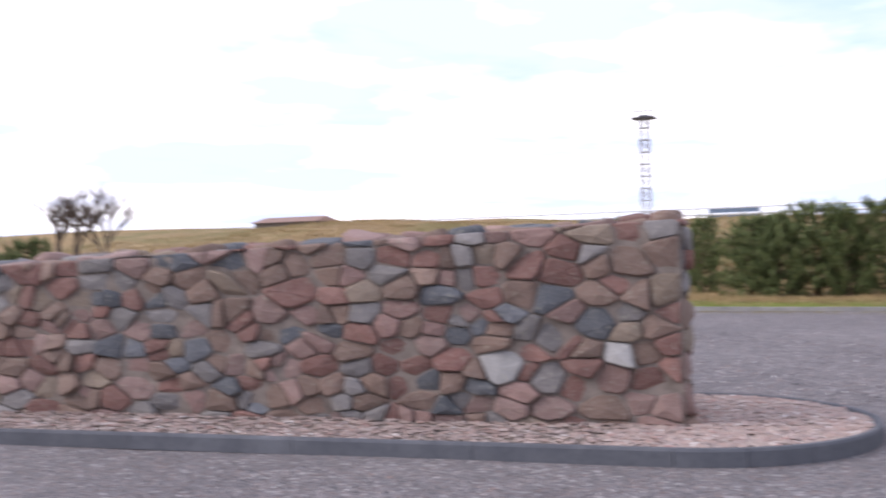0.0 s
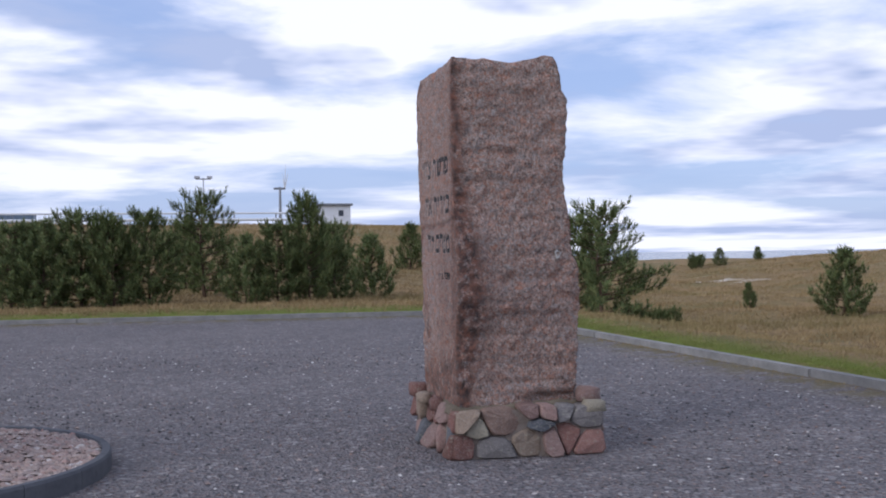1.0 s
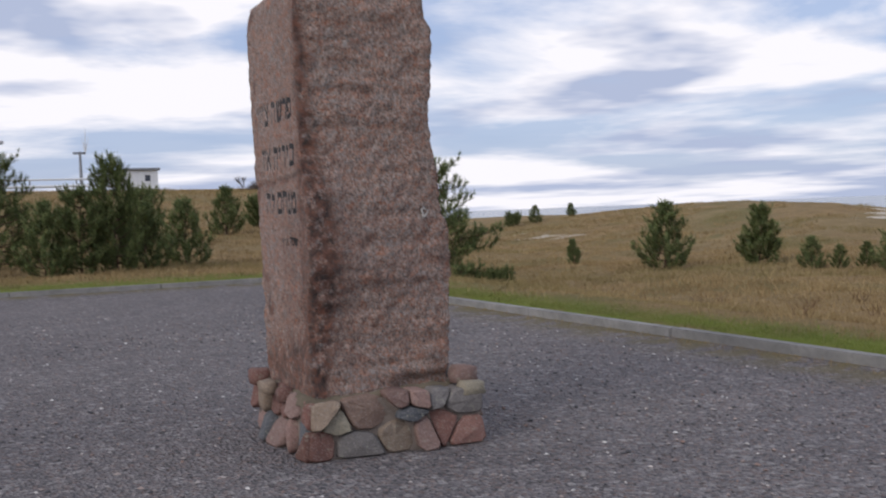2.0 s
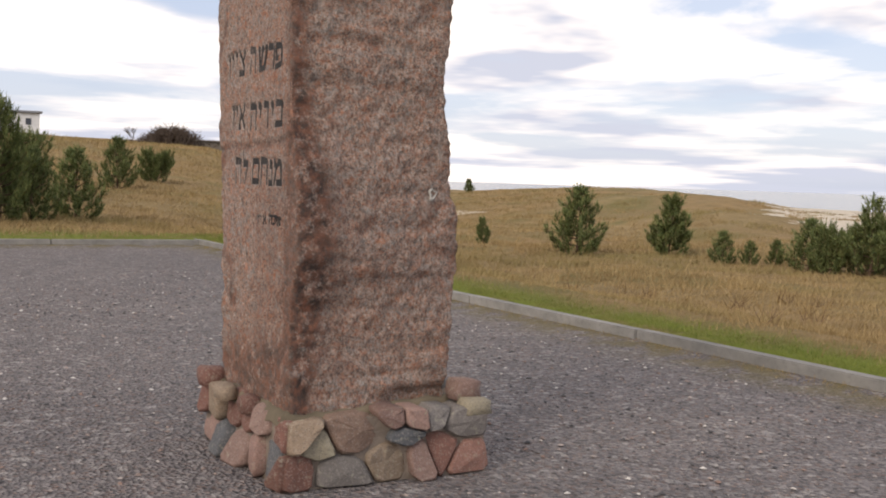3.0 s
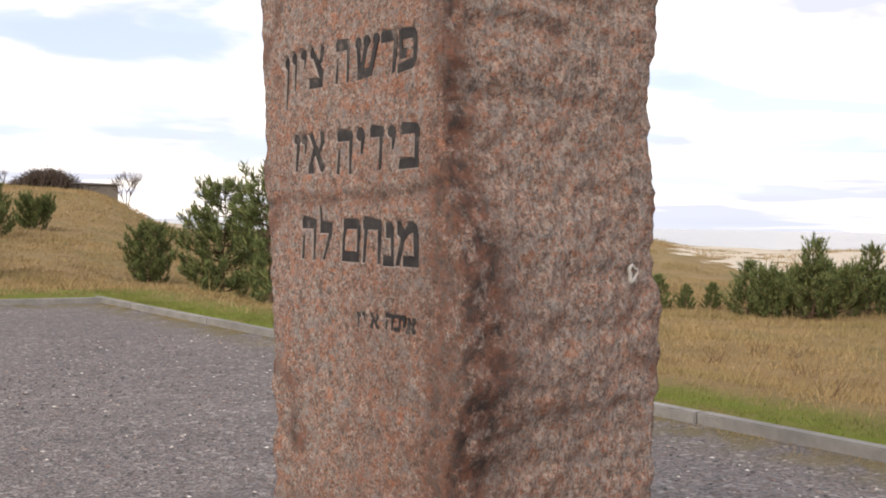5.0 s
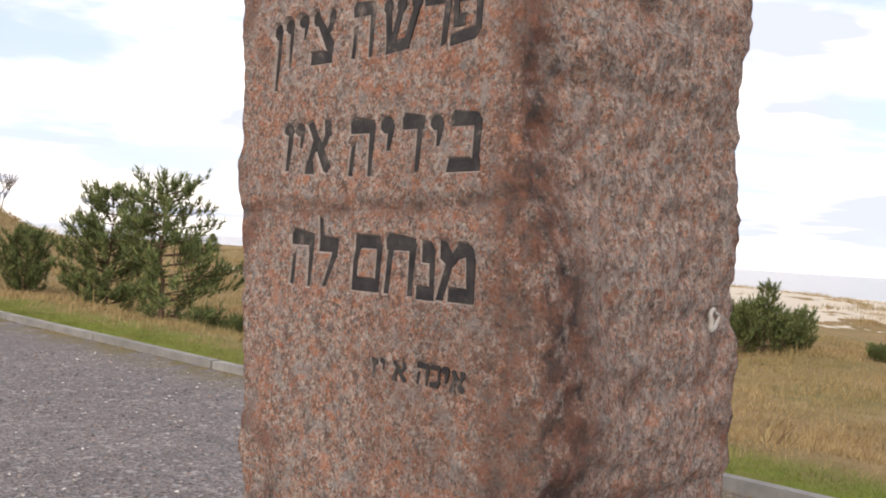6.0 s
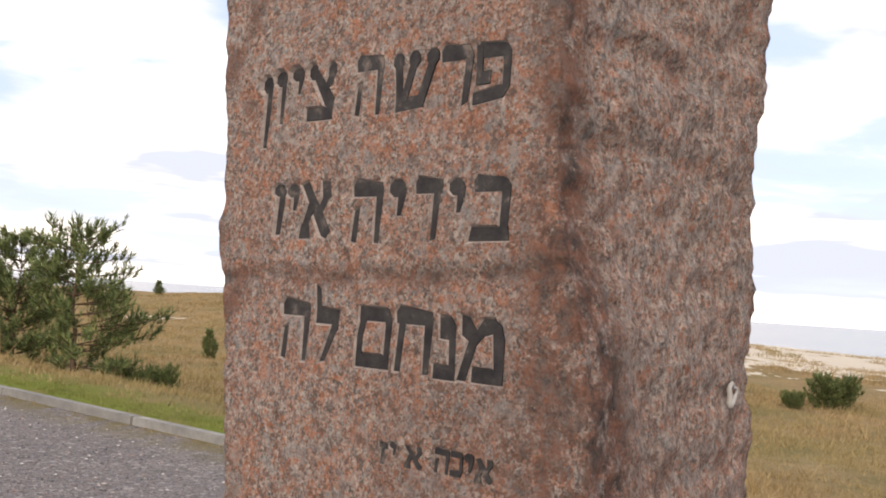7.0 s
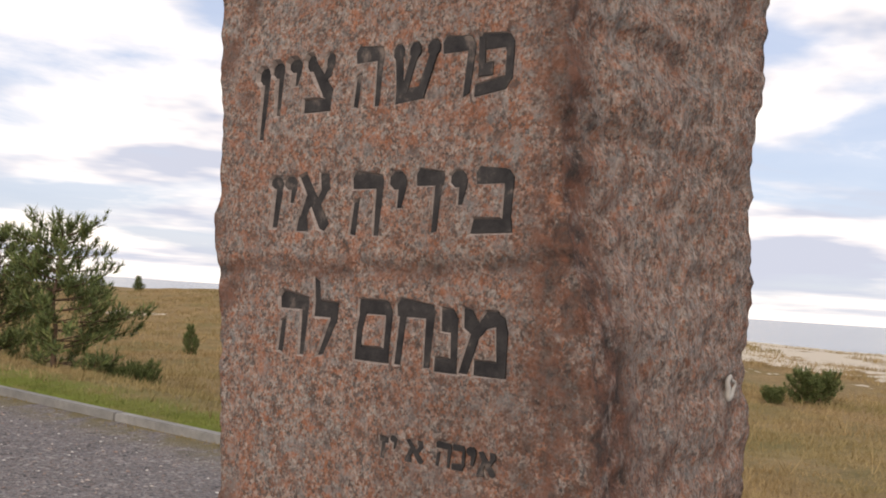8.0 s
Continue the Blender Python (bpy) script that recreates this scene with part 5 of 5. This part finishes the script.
plant("cone", 18.5, 28.7, 2.05, "young cone-shaped pine standing alone in dry grass", 40, 0.97, "pines in the field")
plant("slim", 21.7, 28.2, 1.9, "slim young pine standing alone in dry grass", 130, 1.0, "pines in the field")
for kind, x, y, h, t in (("cone", 21.2, 25.5, 0.95, 0), ("cone", 21.7, 25.0, 0.7, 50), ("cone", 22.3, 24.6, 0.72, 120), ("cone", 22.1, 23.3, 1.45, 20), ("low", 22.3, 22.6, 0.9, 60), ("leader", 22.6, 21.8, 2.05, 160), ("low", 23.2, 21.5, 1.0, 30), ("leader", 23.8, 20.9, 1.75, 40), ("low", 24.5, 20.6, 0.75, 200)):
    plant(kind, x, y, h, "pine of a low dark clump in the dunes", t, 0.8 if kind == "low" else 1.0, "pine clump in the dunes")
plant("low", 26.2, 18.1, 0.62, "flat spreading pine bush in the dune grass", 40, 1.1, "pines in the field")
plant("low", 24.6, 18.4, 0.30, "tiny pine bush in the dune grass", 140, 1.0, "pines in the field")
plant("slim", 17.6, 32.4, 0.85, "sparse low sapling in the dry grass", 0, 0.8, "pines in the field")
plant("cone", 38.0, 72.0, 1.35, "far small pine on the dune's crest", 0, 1.0, "far pines")
plant("low", 36.3, 72.5, 0.8, "far low pine bush on the dune's crest", 70, 0.8, "far pines")
plant("slim", 42.6, 74.4, 1.15, "far slim pine on the dune's crest", 50, 1.1, "far pines")
for kind, az, r, h in (("dense", -46.0, 34, 2.2), ("cone", -42.0, 36, 1.7), ("cone", -35.8, 33, 1.9), ("dense", -48.5, 33, 2.3)):
    plant(kind, r * math.sin(radians(az)), r * math.cos(radians(az)), h, HEDGE, az * 7, 1.0, ROW)
for t in PINES.values():
    for o in list(t.children_recursive) + [t]:
        bpy.data.objects.remove(o)


def bare_tree(x, y, height, seed, label, thick=0.03):
    rng = random.Random(seed)
    t = thing("bare_tree", (x, y, land(x, y) - 0.05), label, "tree")
    bm = bmesh.new()

    def grow(p, way, ln, r, depth):
        q = p + way * ln
        rod(bm, p, q, r, r * 0.65, 5)
        if depth == 0:
            return
        for _ in range(rng.randint(3, 4)):
            w = (way + Vector((rng.uniform(-0.7, 0.7), rng.uniform(-0.7, 0.7), rng.uniform(-0.1, 0.5)))).normalized()
            grow(p.lerp(q, rng.uniform(0.5, 1.0)), w, ln * rng.uniform(0.55, 0.8), r * 0.6, depth - 1)

    for _ in range(3):
        grow(Vector((rng.uniform(-0.2, 0.2), rng.uniform(-0.2, 0.2), 0)), Vector((rng.uniform(-0.35, 0.35), rng.uniform(-0.35, 0.35), 1)).normalized(), height * 0.42, thick * height * 0.5, 4)
    part("crown", bm, TWIG, t, "leafless dark twigs")
    return t


def on(az, y):
    """Plan point on the bearing az at depth y ahead of the yard."""
    return math.tan(radians(az)) * (y - 3), y


bare_tree(*on(18.7, 74), 2.7, 4, "leafless dark shrub at the end of the hill")
bare_tree(*on(13.0, 80), 1.3, 9, "leafless shrub on the hill's crest")
bare_tree(-47, 49, 5.0, 21, "leafless dark tree beyond the wall", 0.035)
bare_tree(-45, 49.5, 4.6, 22, "leafless dark tree beyond the wall", 0.035)
bare_tree(-48.5, 49, 4.6, 23, "leafless dark tree beyond the wall", 0.035)

# ---- grass ----


def blades(name, spots, rng, material, label, parent=None):
    """One sheet of upright grass blades. spots: x, y, height, blades, spread."""
    verts, faces = [], []
    for x, y, h, n, sp in spots:
        z = land(x, y) - 0.02
        for _ in range(n):
            a = rng.uniform(0, 6.283)
            bx, by = x + rng.uniform(-sp, sp), y + rng.uniform(-sp, sp)
            w = 0.0018 + 0.005 * h + 0.00022 * math.hypot(bx, by)
            lx, ly = rng.uniform(-0.8, 0.8) * h + 0.15 * h, rng.uniform(-0.8, 0.8) * h
            hh = h * rng.uniform(0.6, 1.15)
            k = len(verts)
            dx, dy = math.cos(a) * w, math.sin(a) * w
            verts += [(bx - dx, by - dy, z), (bx + dx, by + dy, z), (bx + lx, by + ly, z + hh)]
            faces.append((k, k + 1, k + 2))
    return tagged(mesh_ob(name, verts, faces, material), label, "grass", kind="stuff")


def build_grass():
    rng = random.Random(8)
    dry, lawn = [], []
    for _ in range(80000):
        u = rng.random()
        r = 7 + 75 * u ** 1.7
        az = rng.uniform(-52, 74)
        x, y = r * math.sin(radians(az)), 4 + r * math.cos(radians(az))
        d = outside(x, y)
        if d < 0.45 or (d < 1.5 and rng.random() > (d - 0.35) / 1.15):
            continue
        q = r / CREST(az)
        if q > 1.02 or (az > 38 and q > 0.62 and n3(x, y, 0, 0.3) + 0.32 < q * 0.6):
            continue
        h = rng.uniform(0.10, 0.30) * (0.8 + 0.5 * n3(x, y, 2, 0.35))
        dry.append((x, y, h * (0.55 + 0.3 * smooth(10, 30, r)), 11, 0.10 + 0.004 * r))
    e = (KERB_SOUTH - KERB_CORNER).normalized()
    w = (KERB_WEST - KERB_CORNER).normalized()
    for _ in range(26000):
        if rng.random() < 0.6:
            p = KERB_CORNER + e * rng.uniform(-1, 19) + Vector((-e.y, e.x)) * (0.12 + abs(rng.gauss(0, 0.32)))
        else:
            p = KERB_CORNER + w * rng.uniform(-1, 18) + Vector((w.y, -w.x)) * (0.12 + abs(rng.gauss(0, 1.3)))
        if outside(p.x, p.y) < 0.12:
            continue
        lawn.append((p.x, p.y, rng.uniform(0.03, 0.075), 3, 0.03))
    blades("dry_grass", dry, rng, DRY, "tall dry tan dune grass in loose tufts")
    blades("lawn_grass", lawn, rng, GREEN, "short green mown grass along the kerb")
    weeds = []
    for _ in range(2600):
        p = KERB_CORNER + e * rng.uniform(0.3, 17) + Vector((e.y, -e.x)) * (0.02 + abs(rng.gauss(0, 0.16)))
        if n3(p.x, p.y, 4, 0.8) > -0.15:
            weeds.append((p.x, p.y, rng.uniform(0.02, 0.05), 4, 0.05))
    blades("kerb_weeds", weeds, rng, DRY, "low yellowish weeds along the kerb's foot")
    # tall seed stalks in the nearer field
    stalks = []
    for _ in range(160):
        x, y = rng.uniform(8.5, 24), rng.uniform(9, 30)
        stalks.append((x, y, rng.uniform(0.3, 0.55), 3, 0.05))
    weeds = []
    for _ in range(70):
        x, y = rng.uniform(8.2, 17), rng.uniform(9, 23)
        if n3(x, y, 9, 0.5) > 0.05:
            weeds.append((x, y, rng.uniform(0.22, 0.38), 16, 0.16))
    blades("dead_weeds", weeds, rng, DEADWEED, "dark brown clumps of dead weeds in the dry grass")
    blades("seed_stalks", stalks, rng, DRY, "sparse tall brown seed stalks")


build_grass()


def build_chips():
    rng = random.Random(14)
    verts, faces = [], []
    for k in range(15000):
        x, y = rng.uniform(-5.0, 6.6), rng.uniform(4.5, 20)
        if 1.5 < x < 2.9 and 8.6 < y < 10.2:
            continue
        if x < -0.5 and 7.0 < y < 11:
            continue
        s = rng.choice((0.008, 0.011, 0.015, 0.02)) * rng.uniform(0.8, 1.3)
        pebble_shape(rng, verts, faces, x, y, 0.004, s, s * 0.7, s * 0.6)
    tagged(mesh_ob("gravel_chips", verts, faces, CHIP), "loose pale and dark chips on the gravel yard", "gravel", kind="stuff")


build_chips()

# ---- far buildings and masts on the hill ----


def ground_z(x, y):
    return land(x, y)


def white_house():
    x, y = 15.7, 122.0
    t = thing("white_hut", (x, y, ground_z(x, y)), "small white hut with a flat dark roof on the hill", "hut")
    top = 7.35 - ground_z(x, y)
    bm = bmesh.new()
    box(bm, -2.0, -2, -0.5, 2.0, 2, top - 0.25, 0.03)
    part("wall", bm, WHITE, t)
    bm = bmesh.new()
    box(bm, -2.25, -2.3, top - 0.245, 2.25, 2.3, top, 0.04)
    part("roof", bm, ROOF, t, "dark flat roof")
    for wx in (0.9,):
        w = part("window", box(bmesh.new(), wx - 0.35, -2.03, top - 1.5, wx + 0.35, -1.97, top - 0.7, 0.01), WHITE, t)
        part("pane", box(bmesh.new(), wx - 0.28, -2.045, top - 1.43, wx + 0.28, -2.032, top - 0.77), GLASS, w)


def container():
    x, y = -19.2, 122.0
    z = ground_z(x, y)
    t = thing("container", (x, y, z), "blue-grey sheet metal container on the hill", "container")
    bm = bmesh.new()
    box(bm, -2.7, -1.2, -0.3, 2.7, 1.2, 6.45 - z, 0.04)
    part("body", bm, BLUEGREY, t)
    for k in range(13):
        part("rib", box(bmesh.new(), -2.55 + k * 0.41, -1.26, 0.0, -2.4 + k * 0.41, -1.205, 6.35 - z), BLUEGREY, t)


def pipeline():
    y = 104.0
    t = thing("pipeline", (0, y, 0), "two white pipes on posts along the crest", "pipeline")
    zz = [ground_z(x, y) for x in range(-30, 14)]
    z0 = max(zz) + 0.15
    z0 = max(z0, 4.95)
    for k, (dz, r, x0, x1) in enumerate(((0.0, 0.14, -112, 9), (0.62, 0.10, -112, 9.0))):
        bm = bmesh.new()
        rod(bm, (x0, 0, z0 + dz), (x1, 0, z0 + dz), r, r, 10)
        part("pipe", bm, WHITE, t)
    for k in range(30):
        x = -108 + k * 4.0
        bm = bmesh.new()
        rod(bm, (x, 0.2, ground_z(x, y) - 0.3), (x, 0.2, z0 + 0.62), 0.06, 0.06, 6)
        part("post", bm, STEEL, t)


def lattice_tower():
    x, y = on(-13.75, 142)
    z = ground_z(x, y)
    t = thing("lattice_tower", (x, y, z), "tall lattice mast with a platform, banded light and dark", "tower")
    top = 20.2 - z
    half = 0.62
    n = 9
    for k in range(n):
        za, zb = top * k / n, top * (k + 1) / n
        m = WHITE if k % 2 else PALESTEEL
        bm = bmesh.new()
        c = [(-half, -half), (half, -half), (half, half), (-half, half)]
        for i in range(4):
            a, b = c[i], c[(i + 1) % 4]
            rod(bm, (*a, za), (*a, zb), 0.075, 0.075, 4)
            rod(bm, (*a, za), (*b, zb), 0.05, 0.05, 4)
            rod(bm, (*b, za), (*a, zb), 0.05, 0.05, 4)
            rod(bm, (*a, zb), (*b, zb), 0.06, 0.06, 4)
        part("section", bm, m, t)
        part("ring", box(bmesh.new(), -half - 0.1, -half - 0.1, zb - 0.08, half + 0.1, half + 0.1, zb + 0.04), PALESTEEL, t)
    part("platform", box(bmesh.new(), -1.6, -1.2, top - 0.5, 1.6, 1.2, top - 0.25, 0.03), DARKSTEEL, t)
    bm = bmesh.new()
    for s in (-1.55, 0, 1.55):
        rod(bm, (s, -1.15, top - 0.25), (s, -1.15, top + 0.5), 0.06, 0.06, 5)
    rod(bm, (-1.6, -1.15, top + 0.5), (1.6, -1.15, top + 0.5), 0.06, 0.06, 5)
    part("railing", bm, DARKSTEEL, t)


def flood_mast():
    x, y = on(0.66, 132)
    z = ground_z(x, y)
    t = thing("flood_light", (x, y, z), "slender mast with two floodlights", "lamp")
    top = 11.1 - z
    bm = bmesh.new()
    rod(bm, (0, 0, -0.5), (0, 0, top), 0.11, 0.07, 8)
    part("pole", bm, PALESTEEL, t)
    for s in (-0.75, 0.75):
        part("lamp_head", box(bmesh.new(), s - 0.33, -0.2, top - 0.08, s + 0.33, 0.2, top + 0.22, 0.05), PALESTEEL, t)
    part("arm", box(bmesh.new(), -0.9, -0.06, top - 0.2, 0.9, 0.06, top - 0.08), STEEL, t)


def wind_mast():
    x, y = on(4.76, 126)
    z = ground_z(x, y)
    t = thing("wind_vane", (x, y, z), "thin dark mast with a cross-arm and vane", "mast")
    top = 11.0 - z
    bm = bmesh.new()
    rod(bm, (0, 0, -0.5), (0, 0, top - 1.4), 0.2, 0.13, 8)
    part("pole", bm, STEEL, t)
    part("arm", box(bmesh.new(), -0.75, -0.12, top - 1.7, 0.6, 0.12, top - 1.45, 0.03), STEEL, t)
    for w in (-0.25, 0.12, 0.4):
        bm = bmesh.new()
        rod(bm, (0.55, 0, top - 1.6), (0.55 + w, 0, top + (1.3 if w > 0.1 and w < 0.2 else 0.2)), 0.09, 0.02, 5)
        part("blade", bm, WHITE, t)


def far_roof():
    x, y = on(-33.4, 84)
    z = ground_z(x, y)
    t = thing("shed", (x, y, z), "far low brown-roofed shed on the hill", "shed")
    part("wall", box(bmesh.new(), -3.3, -2, -0.5, 3.3, 2, 0.6, 0.02), OLDCONCRETE, t)
    bm = bmesh.new()
    pts = [(-3.6, -2.4, 0.6), (3.6, -2.4, 0.6), (3.6, 2.4, 0.6), (-3.6, 2.4, 0.6), (-3.3, 0, 1.15), (3.3, 0, 1.15)]
    v = [bm.verts.new(p) for p in pts]
    for f in ((0, 1, 5, 4), (2, 3, 4, 5), (0, 4, 3), (1, 2, 5), (3, 2, 1, 0)):
        bm.faces.new([v[i] for i in f])
    part("roof", bm, RUST, t, "brown pitched roof")


def bunker():
    x, y = on(16.1, 80)
    z = ground_z(x, y)
    t = thing("bunker", (x, y, z), "old weathered concrete bunker let into the hilltop", "bunker")
    top = 1.55 + 77 * math.tan(radians(1.72)) * 1.045 - z - 0.22
    bm = bmesh.new()
    box(bm, -0.4, -1.5, -2.0, 2.8, 2.5, top, 0.05)
    part("wall", bm, OLDCONCRETE, t)
    part("roof", box(bmesh.new(), -0.55, -1.65, top + 0.002, 2.95, 2.65, top + 0.12, 0.04), OLDCONCRETE, t)


def hill_thicket():
    """A dark rounded leafless thicket on the hilltop."""
    rng = random.Random(31)
    x, y = on(15.0, 79)
    z = ground_z(x, y)
    t = thing("thicket", (x, y, z), "dark rounded leafless thicket on the hilltop", "bush")
    bm = bmesh.new()
    for _ in range(700):
        a = Vector((rng.gauss(0, 1.15), rng.gauss(0, 0.5), 0))
        h = max(0.25, 1.25 * (1 - (a.x / 2.3) ** 2)) * rng.uniform(0.6, 1.1)
        b = a + Vector((rng.uniform(-0.5, 0.5), rng.uniform(-0.3, 0.3), h))
        rod(bm, a, b, 0.03, 0.012, 3)
        for _ in range(3):
            c = a.lerp(b, rng.uniform(0.4, 1))
            rod(bm, c, c + Vector((rng.uniform(-0.4, 0.4), rng.uniform(-0.3, 0.3), rng.uniform(0, 0.4))), 0.02, 0.01, 3)
    part("crown", bm, TWIG, t, "dense dark twigs")


white_house()
container()
pipeline()
lattice_tower()
flood_mast()
wind_mast()
far_roof()
bunker()
hill_thicket()
